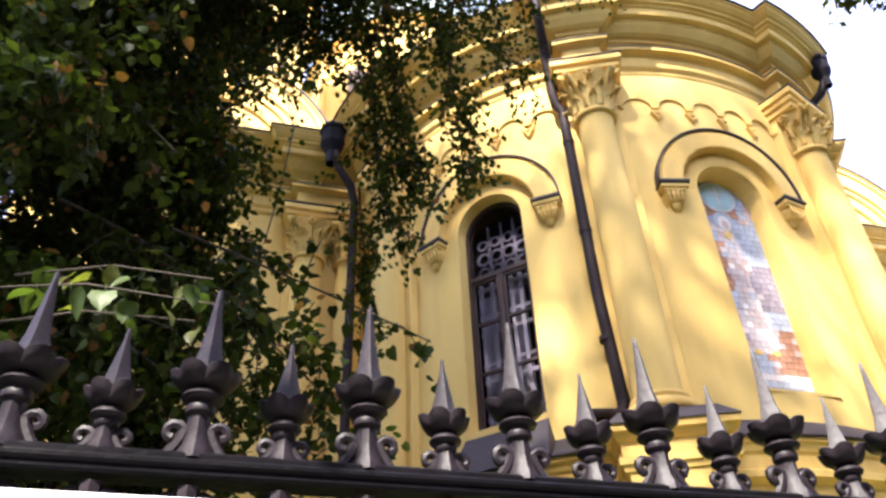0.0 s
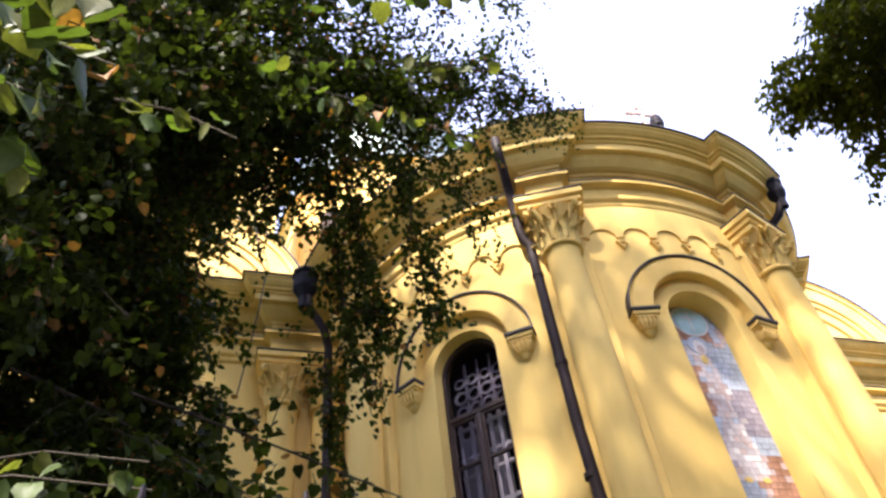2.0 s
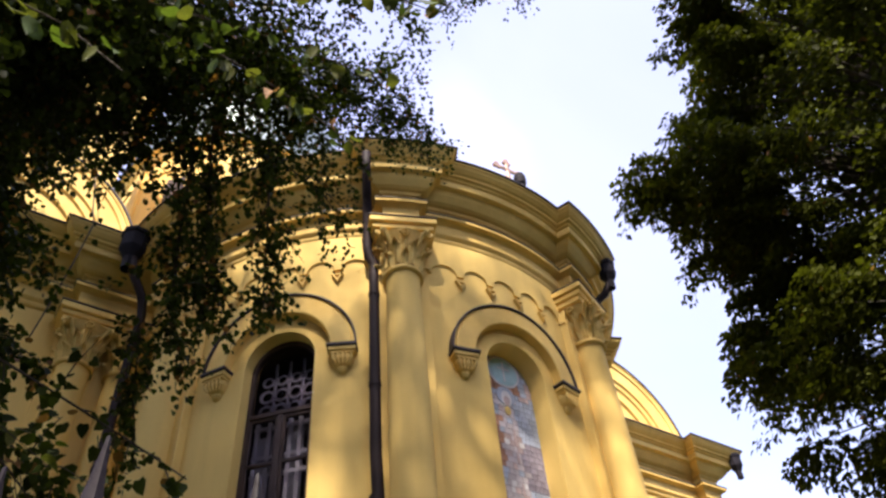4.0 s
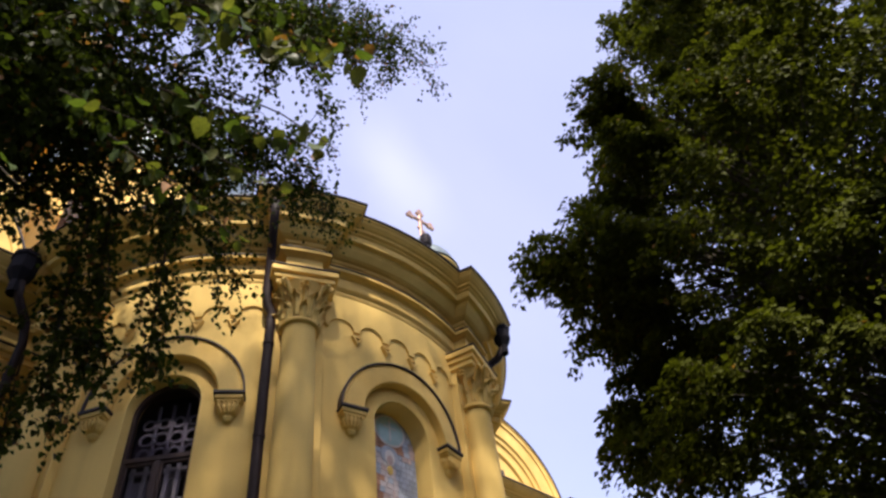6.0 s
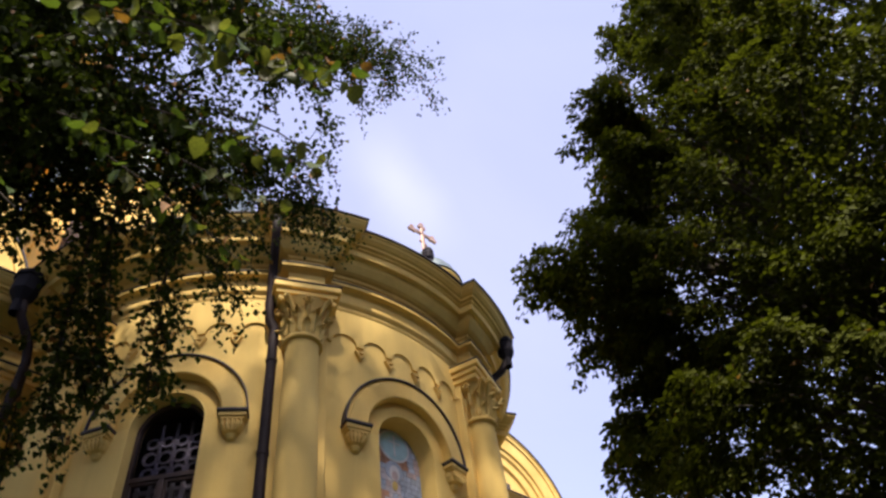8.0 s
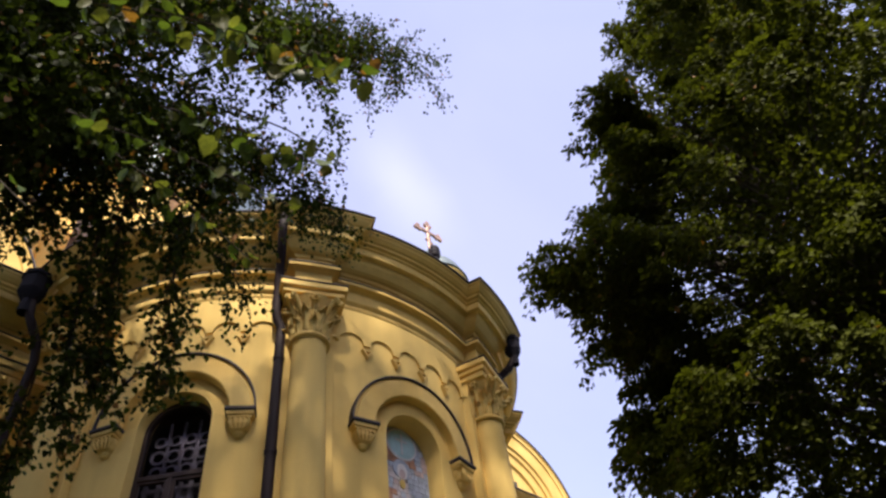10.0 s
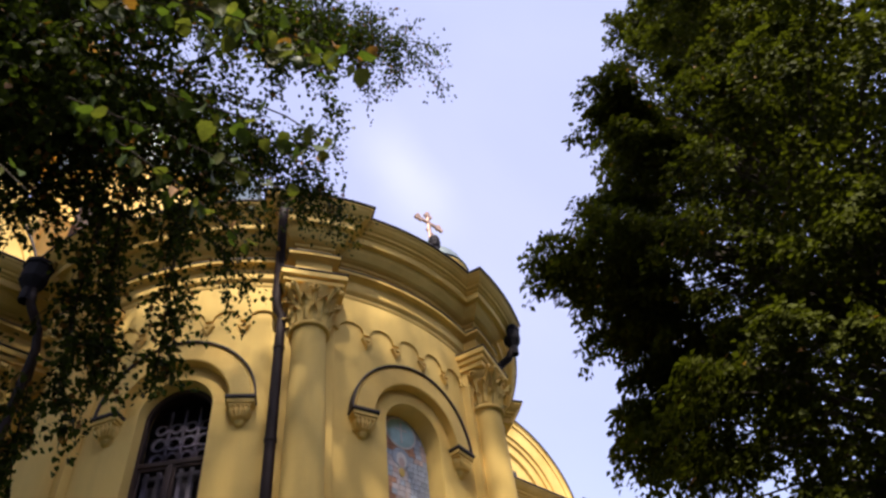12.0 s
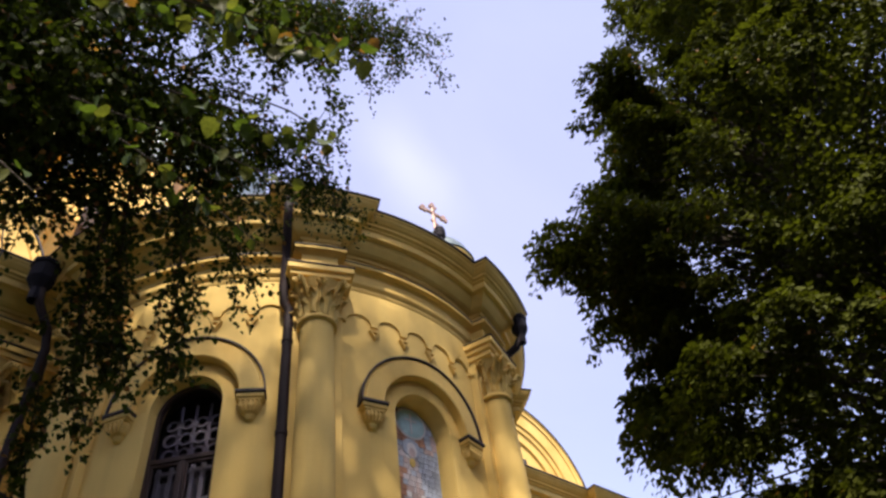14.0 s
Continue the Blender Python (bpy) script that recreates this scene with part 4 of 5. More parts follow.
def leaf_mesh(name, places, sizes, tip_dirs, rng, mat, shape=RHOMB, faces=RHOMB_F, extra=None, extra_share=0.0, ups=None):
    """One mesh of many small leaves at the places, pointing roughly along tip_dirs."""
    n = len(places)
    y = tip_dirs + rng.normal(0, 0.45, (n, 3))
    y /= np.linalg.norm(y, axis=1)[:, None] + 1e-9
    up = rng.normal(0, 0.55, (n, 3)) + np.array([0, 0, 0.9]) if ups is None else ups + rng.normal(0, 0.35, (n, 3))
    x = np.cross(y, up)
    x /= np.linalg.norm(x, axis=1)[:, None] + 1e-9
    z = np.cross(x, y)
    k = len(shape)
    v = places[:, None, :] + sizes[:, None, None] * (shape[None, :, 0:1] * x[:, None, :] + shape[None, :, 1:2] * y[:, None, :] + shape[None, :, 2:3] * z[:, None, :])
    v = v.reshape(-1, 3)
    me = bpy.data.meshes.new(name)
    fs = np.array(faces)
    q = fs.shape[1]
    idx = (fs[None] + (np.arange(n) * k)[:, None, None]).reshape(-1)
    nf = n * len(faces)
    me.vertices.add(len(v))
    me.vertices.foreach_set("co", v.ravel())
    me.loops.add(len(idx))
    me.loops.foreach_set("vertex_index", idx.astype(np.int32))
    me.polygons.add(nf)
    me.polygons.foreach_set("loop_start", np.arange(nf, dtype=np.int32) * q)
    me.polygons.foreach_set("loop_total", np.full(nf, q, dtype=np.int32))
    me.materials.append(mat)
    if extra is not None:
        me.materials.append(extra)
        pick = rng.random(n) < extra_share
        me.polygons.foreach_set("material_index", np.repeat(pick, len(faces)).astype(np.int32))
    me.update()
    me.validate()
    return me


def spray(rng, a, b, count, spread, flat=0.5, droop=0.0):
    """Leaf places along a twig from a to b, scattered in a flattened sleeve that hangs by droop."""
    t = rng.random(count) ** 0.8
    p = a[None] + (b - a)[None] * t[:, None]
    off = np.clip(rng.normal(0, 1, (count, 3)), -1.5, 1.5) * spread * np.array([1, 1, flat])
    p = p + off * (0.35 + 0.65 * np.sin(t * 2.6))[:, None]
    p[:, 2] -= droop * t ** 2
    d = (b - a) / (np.linalg.norm(b - a) + 1e-9)
    tips = np.tile(d, (count, 1)) * 0.5 + off / (spread + 1e-9) * 0.35 + np.array([0, 0, -0.45])
    return p, tips


def twiglets(rng, a, b, count, spread, droop=0.0):
    """Leaf places on short side shoots of a twig from a to b: leaves stand left and right along each shoot."""
    shoots = max(4, count // 8)
    per = count // shoots
    axis = (b - a) / (np.linalg.norm(b - a) + 1e-9)
    t = (np.arange(shoots) + rng.random(shoots)) / shoots
    root = a[None] + (b - a)[None] * t[:, None]
    root[:, 2] -= droop * t ** 2
    way = rng.normal(0, 0.75, (shoots, 3)) + axis * 0.7 + np.array([0, 0, -0.35])
    way /= np.linalg.norm(way, axis=1)[:, None] + 1e-9
    side = np.cross(way, rng.normal(0, 1, (shoots, 3)))
    side /= np.linalg.norm(side, axis=1)[:, None] + 1e-9
    long = spread * rng.uniform(0.9, 2.0, shoots)
    u = (np.arange(per) + 0.5) / per
    flip = np.where(np.arange(per) % 2, 1.0, -1.0)
    p = root[:, None] + way[:, None] * (long[:, None] * u[None])[..., None] + side[:, None] * (flip * 0.10 * spread)[None, :, None]
    tips = 0.5 * way[:, None] + side[:, None] * (flip * 0.8)[None, :, None] + np.array([0, 0, -0.4])
    p = p.reshape(-1, 3) + rng.normal(0, 0.012, (shoots * per, 3))
    return p, tips.reshape(-1, 3)


def clump(rng, c, rad, count):
    """Leaf places of one leafy clump: a flattened, lumpy dome with most leaves on its outer side."""
    d = rng.normal(0, 1, (count, 3))
    d[:, 2] = d[:, 2] * 0.8 + 0.25
    d /= np.linalg.norm(d, axis=1)[:, None]
    lump = 1 + 0.25 * np.sin(d[:, 0] * 5 + c[0] * 7) * np.cos(d[:, 1] * 4 + c[1] * 9)
    r = rad * lump * (0.45 + 0.55 * rng.random(count) ** 0.45)
    p = c[None] + d * r[:, None] * np.array([1, 1, 0.55])
    return p, d * np.array([1, 1, 0.3]) + np.array([0, 0, -0.35]), d + np.array([0, 0, 0.35])


def crown_tree(name, label, base, height, profile, boughs, leaves_per, size, seed, mat, trunk_r=0.28, twigs=5, spread=0.26, low=4.0, group=""):
    """Tree with a tapered trunk, limbs and layered boughs that fill an envelope profile(z)."""
    rng = np.random.default_rng(seed)
    tree = thing(name, label, "tree", group)
    bx, by = base
    tr = Shape()
    pts = [(bx + 0.12 * math.sin(z * 0.5), by + 0.10 * math.cos(z * 0.43), z) for z in np.linspace(0, height * 0.95, 12)]
    tr.tube(pts, [trunk_r * (1.35 if i == 0 else 1) * (1 - 0.9 * i / 11) + 0.02 for i in range(12)], 12)
    tr.put("trunk", BARK, tree)
    P, D, N_ = [], [], []
    limbs = Shape()
    single = not group
    for i in range(boughs):
        z = low + (height - low) * (i + rng.random()) / boughs
        az = i * 2.39996 + rng.normal(0, 0.25)
        reach = profile(z) * rng.uniform(0.70, 1.02)
        d = np.array([math.cos(az), math.sin(az), 0])
        a = np.array([bx, by, max(z - reach * 0.55, low * 0.6)])
        tip = np.array([bx, by, z]) + d * reach
        mid = (a + tip) / 2 + np.array([0, 0, reach * 0.16])
        if single:
            limbs = Shape()
        limbs.tube([a, mid, tip], [0.012 + 0.012 * reach * 0.5, 0.008 + 0.004 * reach * 0.5, 0.004], 5)
        if single:
            limbs.put("bough", BARK, tree)
        for k in range(twigs):
            t = 0.42 + 0.58 * (k + rng.random()) / twigs
            c = a * (1 - t) ** 2 + 2 * mid * t * (1 - t) + tip * t * t
            side = np.array([-d[1], d[0], 0]) * rng.normal(0, 0.35) + np.array([0, 0, rng.normal(-0.05, 0.12)])
            p, tips, ups = clump(rng, c + side * (0.4 + 0.12 * reach), rng.uniform(0.75, 1.25) * spread, leaves_per)
            P.append(p)
            D.append(tips)
            N_.append(ups)
    if not single:
        limbs.put("branchwork", BARK, tree)["kind"] = "stuff"
    P, D, N_ = np.vstack(P), np.vstack(D), np.vstack(N_)
    me = leaf_mesh("crown", P, size * rng.uniform(0.65, 1.25, len(P)), D, rng, mat, extra=LEAF_DRY, extra_share=0.004, ups=N_)
    link("crown", me, tree)["kind"] = "stuff"
    return tree


def curve(zs, rs):
    return lambda z: float(np.interp(z, zs, rs))


# the tall lime beside the church: layered, drooping fans of leaves round a dark heart
rng = np.random.default_rng(11)
tall = thing("lime_tree", "tall leafy green tree beside the church", "tree")
edge = curve((3, 5.7, 6.5, 7.4, 8.2, 8.8, 9.4, 10.3, 11.0, 12.0, 13, 14.3, 15.8, 16.8, 17.4, 19.1, 21, 23), (4.1, 4.25, 4.25, 4.65, 3.95, 4.0, 4.3, 5.1, 4.5, 3.7, 3.0, 2.9, 2.7, 2.4, 1.2, 0.3, 0.2, 0.1))


def heart(z):
    """Middle of the crown at height z: the upper crown leans away from the apse."""
    k = 0.14 * max(0.0, min(z - 12.0, 7.5))
    return np.array([8.7 + 0.36 * k, 3.4 - 0.93 * k, z]), edge(z) + k


tr = Shape()
pts = [heart(z)[0] * np.array([1, 1, 0]) + np.array([0.1 * math.sin(z), 0.1 * math.cos(0.8 * z), z]) for z in np.linspace(0, 21, 15)]
tr.tube(pts, [0.40 * (1.3 if i == 0 else 1) * (1 - 0.92 * i / 14) + 0.02 for i in range(15)], 12)
tr.put("trunk", BARK, tall)
P, D, N_ = [], [], []


def fan_bough(a, tip, d):
    """A limb that ends in a drooping fan of leafy shoots, its upper side turned out to the light."""
    s = np.array([-d[1], d[0], 0])
    reach = float(np.linalg.norm((tip - a)[:2]))
    mid = (a + tip) / 2 + np.array([0, 0, 0.2 * reach])
    limb = Shape()
    limb.tube([a, mid, tip], [0.012 + 0.008 * reach, 0.008 + 0.003 * reach, 0.004], 5)
    limb.put("bough", BARK, tall)
    fan = rng.uniform(0.75, 1.2)
    lean = 0.6 * d + np.array([0, 0, 0.85]) + rng.normal(0, 0.18, 3)
    for k in range(11):
        t = 0.80 + 0.20 * (k + rng.random()) / 11
        c = a * (1 - t) ** 2 + 2 * mid * t * (1 - t) + tip * t * t
        side = (1 if k % 2 else -1) * rng.uniform(0.3, 1.0)
        e = c + fan * (0.5 * s * side + 0.34 * d) * rng.uniform(0.6, 1.1) + np.array([0, 0, rng.normal(-0.16, 0.06) - 0.16 * abs(side)])
        p, tips = spray(rng, c, e, 46, 0.062, 0.4, 0.16)
        P.append(p)
        D.append(tips + 0.35 * d)
        N_.append(np.tile(lean * 2.2, (len(p), 1)))


for i in range(404):
    # the last ones fill out the side towards the church, most of them on one long low limb
    church_side = i >= 330
    az = i * 2.39996 + rng.normal(0, 0.3)
    if church_side:
        z = 5.5 + 12 * (i - 330) / 90
        az = radians(143) + rng.normal(0, 0.26)
    else:
        # boughs stand in loose tiers with dark gaps between them
        z = 3.2 + 18.8 * ((i + rng.random()) / 330) ** 1.4
        shift = 0.7 * math.sin(2 * az) + 0.5 * math.sin(5 * az + 1)
        z = 1.35 * round((z + shift) / 1.35) - shift + rng.normal(0, 0.16)
    if i >= 390:
        z = rng.uniform(9.1, 10.0)
        az = radians(143) + rng.normal(0, 0.12)
    mid_c, wide = heart(z)
    d = np.array([math.cos(az), math.sin(az), 0])
    reach = max(0.4, wide * rng.uniform(0.80 if church_side else 0.72, 1.02) - (0.62 if i >= 390 else 0.95 if church_side else 0.3))
    if not church_side:
        reach *= 1 - 0.27 * max(0.0, -0.93 * d[0] - 0.36 * d[1])        # the street side is the shorter one
    fan_bough(heart(max(z - 0.5 * reach, 1.8))[0], mid_c + d * reach, d)
# single limbs that stand out of the outline
for (x, y, z), n, wide in (((5.75, 3.75, 12.0), 11, 0.4), ((6.1, 6.2, 7.9), 4, 0.22), ((6.5, 5.9, 8.5), 4, 0.3), ((5.05, 5.40, 9.95), 7, 0.26)):
    for k in range(n):
        tip = np.array([x, y, z]) + rng.normal(0, wide, 3) * np.array([0.7, 0.7, 0.8])
        a = heart(z - 2.2)[0]
        d = (tip - a) * np.array([1, 1, 0])
        fan_bough(a, tip, d / np.linalg.norm(d))
for i in range(1150):
    z = 3.4 + 17.0 * rng.random() ** 1.4
    mid_c, wide = heart(z)
    az, rr = rng.uniform(0, 2 * math.pi), max(0.1, 0.60 * wide - 0.45) * math.sqrt(rng.random())
    p, tips, ups = clump(rng, mid_c + rr * np.array([math.cos(az), math.sin(az), 0]), rng.uniform(0.4, 0.7), 110)
    P.append(p)
    D.append(tips)
    N_.append(ups)
P, D, N_ = np.vstack(P), np.vstack(D), np.vstack(N_)
me = leaf_mesh("crown", P, 0.092 * rng.uniform(0.65, 1.25, len(P)), D, rng, LEAF_FAR, extra=LEAF_DRY, extra_share=0.004, ups=N_)
link("crown", me, tall)["kind"] = "stuff"
# unseen trees behind the camera; crown heights and gaps set what they shade
LOW_CROWN = curve((4, 6, 9, 12, 14, 16, 18, 21.2, 22.4, 23.4), (2.2, 3.2, 3.6, 3.6, 3.5, 3.4, 3.4, 3.7, 2.6, 0.6))
HIGH_CROWN = curve((16.2, 17.0, 17.8, 20.6, 21.8, 22.8), (0.4, 1.2, 3.4, 3.7, 2.6, 0.6))
for i, (x, y) in enumerate(((-13.6, -6.1), (-10.2, -5.1), (-6.6, -4.0), (-3.4, -2.9), (1.4, -1.6))):
    high = i > 2
    crown_tree("street_tree", "broad leafy shade tree added out of view at the pavement's edge", (x, y), 22.8 if high else 23.4,
               HIGH_CROWN if high else LOW_CROWN, (30, 22)[i - 3] if high else 130, 72, 0.15, 30 + i, LEAF_FAR, 0.3, 5, 0.75, 16.2 if high else 4.0, "street trees")
# two more unseen trees, added to darken the tall lime's lower crown
for i, (x, y) in enumerate(((9.2, -2.9), (14.6, -1.4))):
    crown_tree("street_tree", "broad leafy shade tree added out of view at the pavement's edge", (x, y), 17.5,
               curve((3.5, 5, 10, 15, 17.5), (2.2, 3.2, 3.6, 2.6, 0.5)), 90, 72, 0.16, 36 + i, LEAF_FAR, 0.3, 5, 0.75, 3.5, "street trees")
# unseen plain wall across the road, added to close the place and cut skylight
front = Shape()
for d0, d1, z1 in ((13.0, 13.8, 14.0),):
    p = [F(-45, d0, 0), F(45, d0, 0), F(45, d1, 0), F(-45, d1, 0)]
    front.add(p + [q + Vector((0, 0, z1)) for q in p], [(0, 1, 5, 4), (1, 2, 6, 5), (2, 3, 7, 6), (3, 0, 4, 7), (4, 5, 6, 7)])
tagged(front.put("wall_south", FRONT, None), "plain grey wall added out of view across the road", "wall", kind="structure")
# unseen side walls, added to hold back the low sky's light
for name, x in (("wall_west", -34.0), ("wall_east", 32.0)):
    block = Shape()
    block.box((x - 0.4, -14, 0), (x + 0.4, 44, 13.0))
    tagged(block.put(name, FRONT, None), "plain grey wall added out of view beside the churchyard", "wall", kind="structure")

# the lime beside the fence: trunk out of sight, boughs hanging over towards the apse
rng = np.random.default_rng(21)
lime = thing("fence_lime_tree", "lime tree with drooping boughs and some dry leaves", "tree")
tr = Shape()
tr.tube([(-5.0, 4.2, 0), (-4.9, 4.2, 2), (-4.85, 4.3, 4), (-4.7, 4.2, 7), (-4.5, 4.0, 10), (-4.4, 3.9, 13)], [0.36, 0.27, 0.24, 0.19, 0.12, 0.04], 14)
tr.put("trunk", BARK, lime)


def bough(a, mid, b, twigs, per, spread, droop, size, r=0.03, twig_len=0.7, hang=0.6, name="bough", form=None):
    """A limb from a over mid to b with hanging leafy twigs."""
    a, mid, b = (np.array(q, float) for q in (a, mid, b))
    sh = Shape()
    pts = [a * (1 - t) ** 2 + 2 * mid * t * (1 - t) + b * t * t for t in np.linspace(0, 1, 9)]
    sh.tube(pts, [r * (1 - 0.8 * i / 8) + 0.003 for i in range(9)], 6)
    P, D = [], []
    for k in range(twigs):
        t = 0.12 + 0.88 * (k + rng.random()) / twigs
        c = a * (1 - t) ** 2 + 2 * mid * t * (1 - t) + b * t * t
        d = rng.normal(0, 0.6, 3) + np.array([0, 0, -hang]) + (b - a) / np.linalg.norm(b - a) * 0.5
        L = twig_len * rng.uniform(0.5, 1.2)
        e = c + d / np.linalg.norm(d) * L
        sh.tube([c, (c + e) / 2 + np.array([0, 0, 0.04]), e], [0.006, 0.004, 0.002], 4)
        p, tips = twiglets(rng, c, e, per, spread, droop)
        P.append(p)
        D.append(tips)
    limb = sh.put(name, BARK, lime)
    P, D = np.vstack(P), np.vstack(D)
    me = leaf_mesh("leaves", P, size * rng.uniform(0.6, 1.2, len(P)), D, rng, LEAF, *(form or (HEART, HEART_F)), LEAF_DRY, 0.055)
    ob = link("leaves", me, limb)
    ob["kind"] = "stuff"


# dense side of the crown
for i in range(96):
    z = 1.9 + 8.8 * (i + 0.5) / 96
    az = i * 2.4
    rad = 2.7 * math.sqrt(max(0.15, 1 - ((z - 5.6) / 5.4) ** 2))
    c = (-4.75 + rad * math.cos(az), 4.5 + rad * 0.85 * math.sin(az), z)
    bough((-4.6, 4.25, z - 0.6), (-4.75 + 0.5 * rad * math.cos(az), 4.5 + 0.45 * rad * math.sin(az), z + 0.3), c, 18, 100, 0.2, 0.15, 0.066, 0.022, 0.75, form=(OVAL, OVAL_F))
# curtain of hanging boughs on the side towards the apse
for i in range(17):
    z = 2.3 + 0.42 * i
    w = 0.16 * math.sin(i * 2.1)
    end = float(np.interp(z, (5.0, 6.0, 8.0), (-1.48, -1.75, -1.95)))
    bough((-3.4, 4.1, z + 1.0), (end - 0.9, 4.25, z + 0.8), (end + w, 4.5 + w, z), 24, 100, 0.15, 0.10, 0.064, 0.018, 0.5, 0.8, form=(OVAL, OVAL_F))
# boughs that reach out over the fence
TOP = (-4.5, 4.0, 9.0)
FINE, LEAFY = (RHOMB, RHOMB_F), (OVAL, OVAL_F)
# high, feathery ones, far up
bough(TOP, (-1.5, 2.9, 9.3), (1.62, 2.5, 8.55), 90, 190, 0.14, 0.06, 0.036, 0.025, 0.5, 0.2, form=FINE)
bough((-2.2, 3.2, 8.6), (0.0, 2.6, 8.6), (1.25, 2.5, 8.0), 70, 190, 0.14, 0.08, 0.036, 0.014, 0.5, 0.3, form=FINE)
bough(TOP, (-1.5, 3.5, 8.6), (1.1, 3.3, 6.95), 76, 170, 0.15, 0.10, 0.038, 0.025, 0.55, 0.4, form=FINE)
bough((-2.5, 3.3, 8.2), (-0.5, 3.2, 8.0), (0.95, 3.1, 6.95), 50, 110, 0.14, 0.10, 0.042, 0.018, 0.5, 0.4, form=LEAFY)
bough((-2.5, 3.3, 7.8), (-0.8, 3.4, 7.5), (0.62, 3.4, 6.5), 30, 80, 0.14, 0.12, 0.044, 0.018, 0.55, 0.5, form=LEAFY)
bough((-2.5, 3.3, 7.4), (-1.2, 3.3, 7.2), (-0.2, 3.4, 6.35), 24, 56, 0.14, 0.12, 0.050, 0.018, 0.55, 0.5, form=LEAFY)
bough((-2.5, 3.3, 7.2), (-1.6, 3.3, 7.0), (-0.95, 3.4, 6.2), 22, 50, 0.14, 0.12, 0.050, 0.018, 0.5, 0.5, form=LEAFY)
bough((-3.5, 3.6, 8.2), (-1.0, 3.8, 8.0), (0.5, 3.75, 6.35), 36, 80, 0.14, 0.15, 0.042, 0.02, 0.55, 0.7, form=LEAFY)
bough((-3.8, 3.5, 8.4), (-1.4, 2.4, 7.9), (0.75, 2.1, 7.1), 76, 100, 0.13, 0.12, 0.048, 0.02, 0.6, 0.4, form=LEAFY)
# nearer ones with larger leaves
bough((-3.8, 3.0, 8.0), (-1.6, 2.0, 7.6), (0.1, 1.7, 6.8), 70, 84, 0.13, 0.12, 0.056, 0.02, 0.6, 0.4, form=LEAFY)
bough((-4.0, 3.6, 7.4), (-1.8, 3.0, 7.6), (-0.1, 3.1, 6.4), 34, 72, 0.13, 0.15, 0.050, 0.02, 0.6, 0.6, form=LEAFY)
bough((-4.0, 3.4, 6.6), (-2.6, 2.6, 7.0), (-0.8, 2.5, 6.1), 60, 90, 0.13, 0.15, 0.056, 0.02, 0.6, 0.6, form=LEAFY)
bough((-4.0, 4.0, 8.0), (-2.2, 3.8, 8.2), (-1.3, 3.8, 6.9), 26, 60, 0.13, 0.15, 0.050, 0.02, 0.6, 0.6, form=LEAFY)
bough((-4.2, 3.2, 6.0), (-2.8, 2.2, 6.2), (-1.3, 2.0, 5.4), 70, 84, 0.13, 0.15, 0.060, 0.02, 0.6, 0.6, form=LEAFY)
bough((-4.2, 3.2, 5.0), (-2.8, 2.4, 5.2), (-1.5, 2.3, 4.4), 70, 84, 0.13, 0.15, 0.060, 0.018, 0.55, 0.6, form=LEAFY)
bough((-4.2, 3.2, 4.0), (-2.8, 2.6, 4.2), (-1.5, 2.7, 3.4), 70, 84, 0.13, 0.15, 0.060, 0.018, 0.55, 0.6, form=LEAFY)
bough((-3.5, 3.0, 7.5), (-1.8, 2.6, 7.4), (-0.4, 2.5, 6.4), 44, 80, 0.13, 0.12, 0.054, 0.018, 0.55, 0.5, form=LEAFY)
bough((-3.5, 2.8, 7.0), (-2.2, 2.2, 7.0), (-0.9, 2.1, 6.1), 66, 90, 0.13, 0.12, 0.054, 0.018, 0.55, 0.5, form=LEAFY)
bough((-3.5, 3.2, 7.9), (-1.5, 2.7, 7.9), (0.2, 2.6, 6.75), 46, 84, 0.13, 0.12, 0.044, 0.018, 0.5, 0.5, form=LEAFY)
bough((-2.5, 3.0, 7.4), (-1.5, 3.1, 7.3), (-0.55, 3.1, 6.75), 34, 70, 0.14, 0.12, 0.052, 0.016, 0.5, 0.5, form=LEAFY)
bough((-2.0, 3.1, 7.4), (-1.0, 3.2, 7.3), (-0.1, 3.2, 6.8), 34, 76, 0.14, 0.12, 0.050, 0.016, 0.45, 0.4, form=LEAFY)
bough((-2.6, 3.1, 7.3), (-1.7, 3.3, 7.2), (-0.9, 3.3, 6.75), 30, 70, 0.14, 0.12, 0.050, 0.016, 0.45, 0.4, form=LEAFY)
bough((-1.6, 3.1, 7.6), (-0.5, 3.2, 7.4), (0.35, 3.2, 6.85), 34, 80, 0.14, 0.12, 0.048, 0.016, 0.45, 0.4, form=LEAFY)
bough((-2.8, 3.4, 6.9), (-1.8, 3.6, 6.9), (-0.9, 3.6, 6.35), 20, 60, 0.14, 0.12, 0.050, 0.016, 0.4, 0.4, form=LEAFY)
bough((-2.4, 3.4, 6.9), (-1.4, 3.6, 6.8), (-0.5, 3.55, 6.5), 24, 64, 0.14, 0.12, 0.050, 0.016, 0.4, 0.4, form=LEAFY)
# sprays that hang before the apse
bough((-0.4, 3.4, 6.7), (-0.4, 3.6, 5.9), (-0.15, 3.9, 5.2), 24, 60, 0.12, 0.10, 0.042, 0.012, 0.45, 0.8)
bough((-0.5, 3.5, 6.3), (-0.5, 3.8, 5.5), (-0.4, 4.0, 4.9), 18, 56, 0.12, 0.10, 0.042, 0.012, 0.42, 0.9)
bough((-0.6, 3.9, 5.2), (-0.6, 4.05, 4.8), (-0.5, 4.15, 4.35), 10, 40, 0.08, 0.10, 0.042, 0.006, 0.32, 1.2)
bough((0.0, 3.4, 6.5), (0.1, 3.7, 5.9), (0.12, 3.9, 5.3), 16, 56, 0.12, 0.10, 0.042, 0.010, 0.36, 0.8)
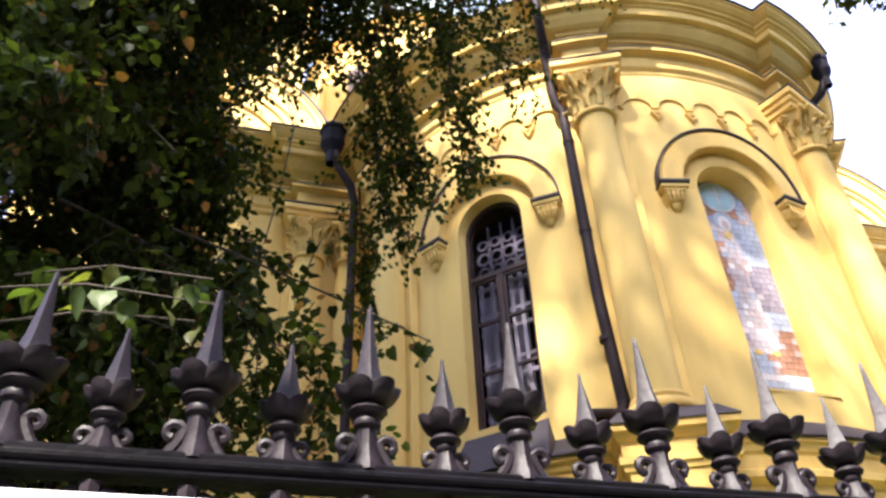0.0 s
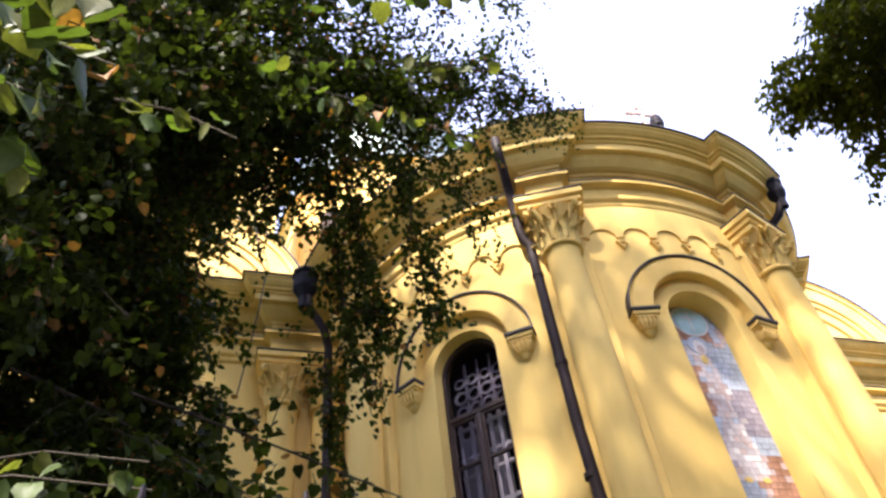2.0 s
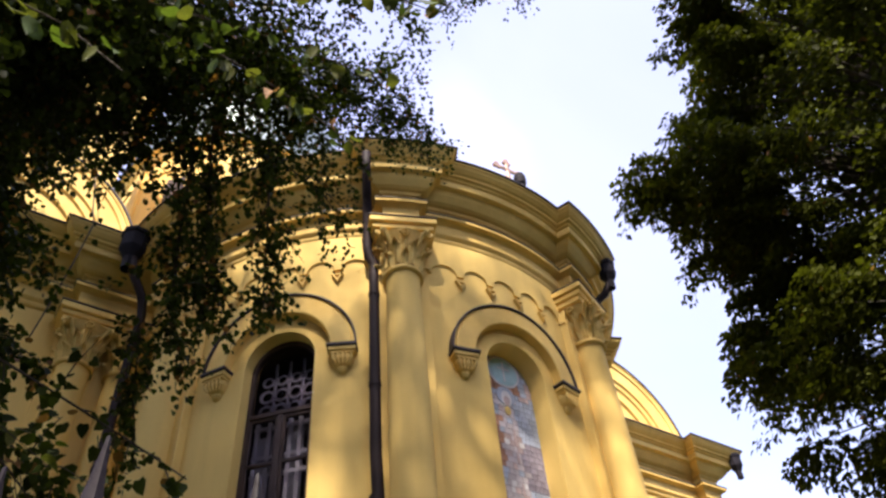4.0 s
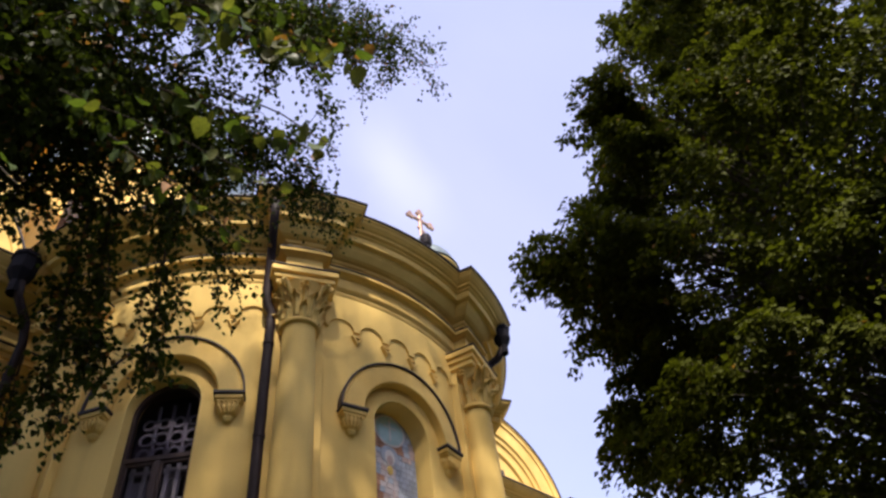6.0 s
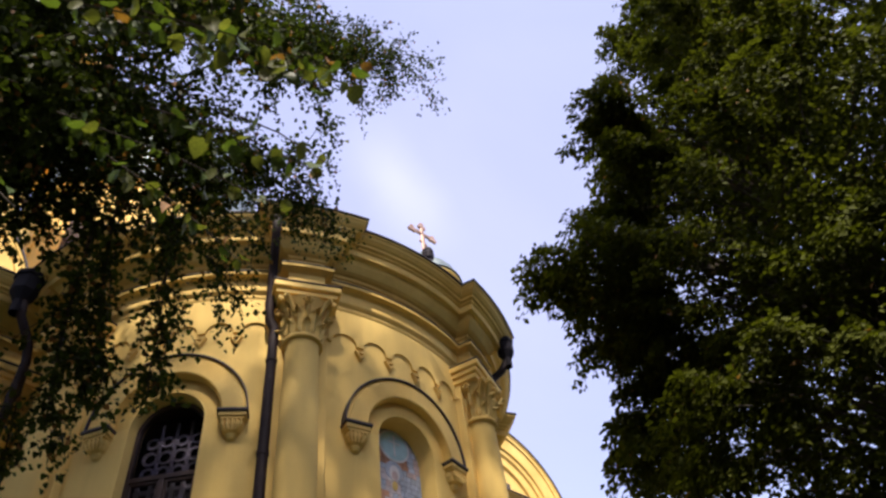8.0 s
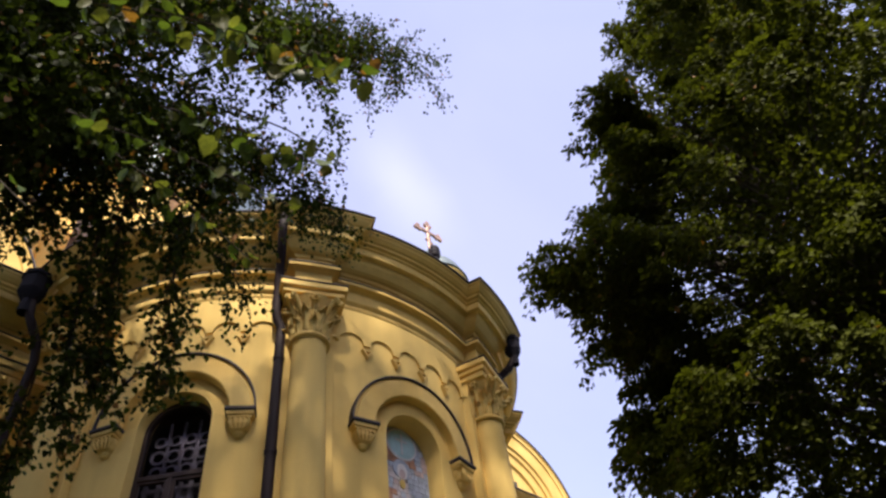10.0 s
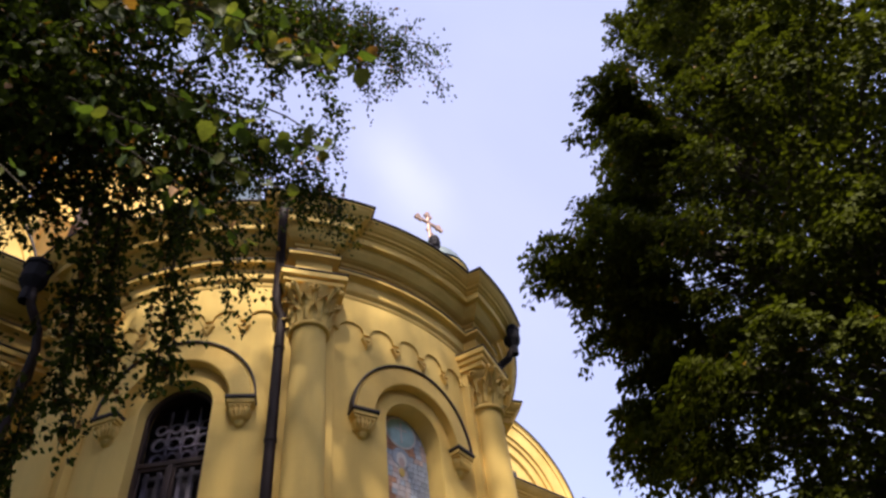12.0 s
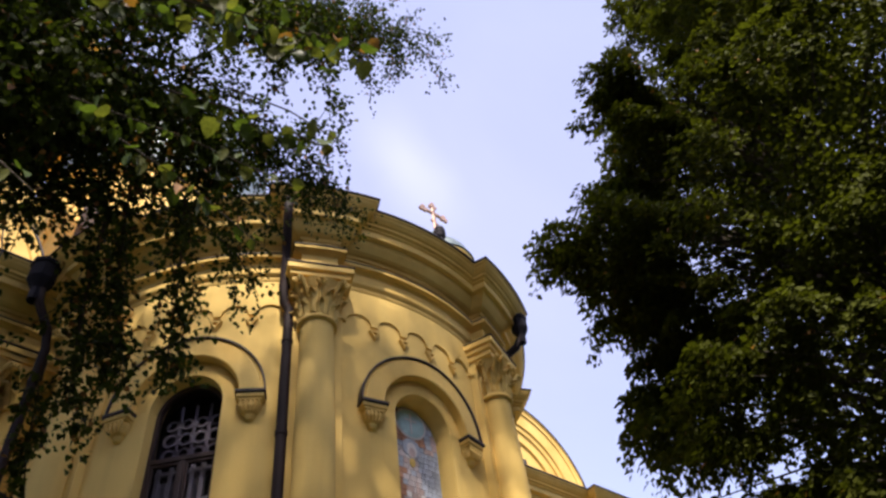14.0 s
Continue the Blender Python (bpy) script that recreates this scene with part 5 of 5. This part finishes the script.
bough((-2.2, 3.2, 4.6), (-1.4, 3.3, 4.2), (-0.5, 3.7, 3.5), 23, 40, 0.13, 0.10, 0.060, 0.008, 0.4, 0.9)
bough((-1.6, 3.4, 4.5), (-0.9, 3.6, 4.25), (-0.14, 3.75, 3.86), 9, 10, 0.12, 0.06, 0.075, 0.007, 0.3, 0.5)
bough((-1.7, 3.3, 4.2), (-1.2, 3.4, 4.0), (-0.75, 3.6, 3.55), 9, 14, 0.12, 0.06, 0.075, 0.007, 0.3, 0.7)
# upper crown, mostly above the view, which keeps the lower boughs in shade
for i in range(64):
    z = 10.2 + 7.6 * (i + 0.5) / 64
    az = i * 2.4
    rad = 3.3 * math.sqrt(max(0.1, 1 - ((z - 11.0) / 7.2) ** 2))
    bough((-4.4, 3.9, min(z - 0.8, 13.0)), (-4.5 + 0.5 * rad * math.cos(az), 3.9 + 0.5 * rad * math.sin(az), z + 0.3), (-4.5 + rad * math.cos(az), 3.9 + rad * math.sin(az), z),
          16, 84, 0.3, 0.2, 0.12, 0.03, 1.0, form=FINE)
# extra boughs out of view, added to block skylight above the left side
for i in range(16):
    x, y = -4.9 + 0.45 * (i % 6), 0.8 + 0.8 * (i // 6)
    bough((-4.4, 3.9, 9.0), (0.5 * (x - 4.4), 0.5 * (y + 3.9), 10.6), (x + 0.4, y, 9.6 + 0.5 * math.sin(i * 1.7)), 14, 40, 0.28, 0.2, 0.10, 0.03, 0.9, 0.3, form=FINE)

# near twigs with single large leaves
def broad_leaf(curl, fold):
    """Heart-shaped blade: midrib, two halves raised from it, a toothed rim and a drooping tip."""
    sh = Shape()
    along = [0.0, 0.10, 0.24, 0.40, 0.56, 0.72, 0.87, 1.0]
    width = [0.0, 0.40, 0.50, 0.48, 0.40, 0.28, 0.13, 0.0]
    rows = []
    for k, (y, w) in enumerate(zip(along, width)):
        row = []
        for u in (-1.0, -0.5, 0.0, 0.5, 1.0):
            tooth = 1 + (0.06 if k % 2 else -0.05) * (abs(u) == 1.0)
            back = -0.10 * abs(u) if k < 2 else 0.0
            row.append((u * w * tooth, y + back, fold * abs(u) * w - curl * y * y + 0.015 * math.sin(5 * y + 3 * u)))
        rows.append(row)
    sh.grid(rows)
    stalk = [(0, 0.02, 0), (0, -0.2, 0.03), (0, -0.42, 0.10)]
    sh.tube(stalk, 0.014, 4)
    return sh


leaf_data = [mesh_of("leaf", sh.v, sh.f, mat, smooth=True) for sh, mat in ((broad_leaf(0.22, 0.25), LEAF_NEAR), (broad_leaf(0.12, 0.12), LEAF_NEAR), (broad_leaf(0.35, 0.35), LEAF_NEAR),
                                                                          (broad_leaf(0.18, 0.2), LEAF_PALE), (broad_leaf(0.3, 0.3), LEAF_PALE), (broad_leaf(0.5, 0.6), LEAF_DRY))]
rnd = random.Random(9)


def near_twig(a, b, n, size):
    a, b = Vector(a), Vector(b)
    sh = Shape()
    sh.tube([a, (a + b) / 2 + Vector((0, 0, 0.04)), b], [0.004, 0.003, 0.002], 5)
    tw = sh.put("twig", BARK, lime)
    for k in range(n):
        p = a.lerp(b, (k + 0.6) / n) + Vector((rnd.gauss(0, 0.03), rnd.gauss(0, 0.03), rnd.gauss(0, 0.02)))
        m = Matrix.Translation(p) @ Matrix.Rotation(rnd.uniform(0, 6.28), 4, "Z") @ Matrix.Rotation(radians(rnd.uniform(-75, -10)), 4, "X") @ Matrix.Rotation(radians(rnd.gauss(0, 25)), 4, "Y")
        link("leaf", rnd.choices(leaf_data, (5, 5, 4, 4, 4, 1))[0], tw, m=m @ Matrix.Scale(size * rnd.uniform(0.7, 1.2), 4))


near_twig((-0.95, 0.55, 3.38), (-0.45, 0.52, 3.30), 5, 0.070)
near_twig((-0.85, 0.75, 3.50), (-0.50, 0.72, 3.32), 6, 0.080)
near_twig((-1.3, 1.6, 2.80), (-0.6, 1.62, 2.72), 8, 0.070)
near_twig((-0.6, 1.0, 4.5), (0.5, 0.8, 4.28), 28, 0.058)
near_twig((-0.3, 1.0, 4.45), (0.45, 0.86, 4.2), 19, 0.058)
near_twig((-0.5, 1.5, 4.55), (0.45, 1.5, 4.3), 25, 0.058)
near_twig((-0.3, 1.6, 4.5), (0.35, 1.72, 4.15), 21, 0.058)
near_twig((0.1, 0.95, 4.0), (0.5, 0.92, 3.78), 7, 0.058)
near_twig((-1.6, 3.1, 4.1), (-0.7, 3.3, 3.6), 12, 0.085)
near_twig((-0.90, 0.62, 3.33), (-0.50, 0.60, 3.21), 8, 0.085)
near_twig((-0.90, 0.85, 3.58), (-0.55, 0.85, 3.36), 7, 0.080)
# leaves close by, at the height of the fence's tips and over the path
near_twig((-1.25, 1.75, 2.95), (-0.62, 1.62, 2.80), 7, 0.070)
near_twig((-1.3, 1.7, 2.75), (-0.7, 1.75, 2.76), 5, 0.070)
near_twig((-1.05, 0.66, 3.55), (-0.60, 0.74, 3.36), 9, 0.11)
near_twig((-1.0, 0.85, 3.40), (-0.62, 0.86, 3.22), 8, 0.10)
near_twig((-1.0, 0.9, 3.30), (-0.72, 0.95, 3.12), 6, 0.10)
near_twig((-0.2, 0.72, 4.05), (0.52, 0.66, 3.93), 26, 0.055)
near_twig((-0.1, 0.9, 3.80), (0.46, 0.94, 3.76), 20, 0.055)
near_twig((-0.75, 1.15, 3.75), (-0.38, 1.2, 3.55), 9, 0.06)
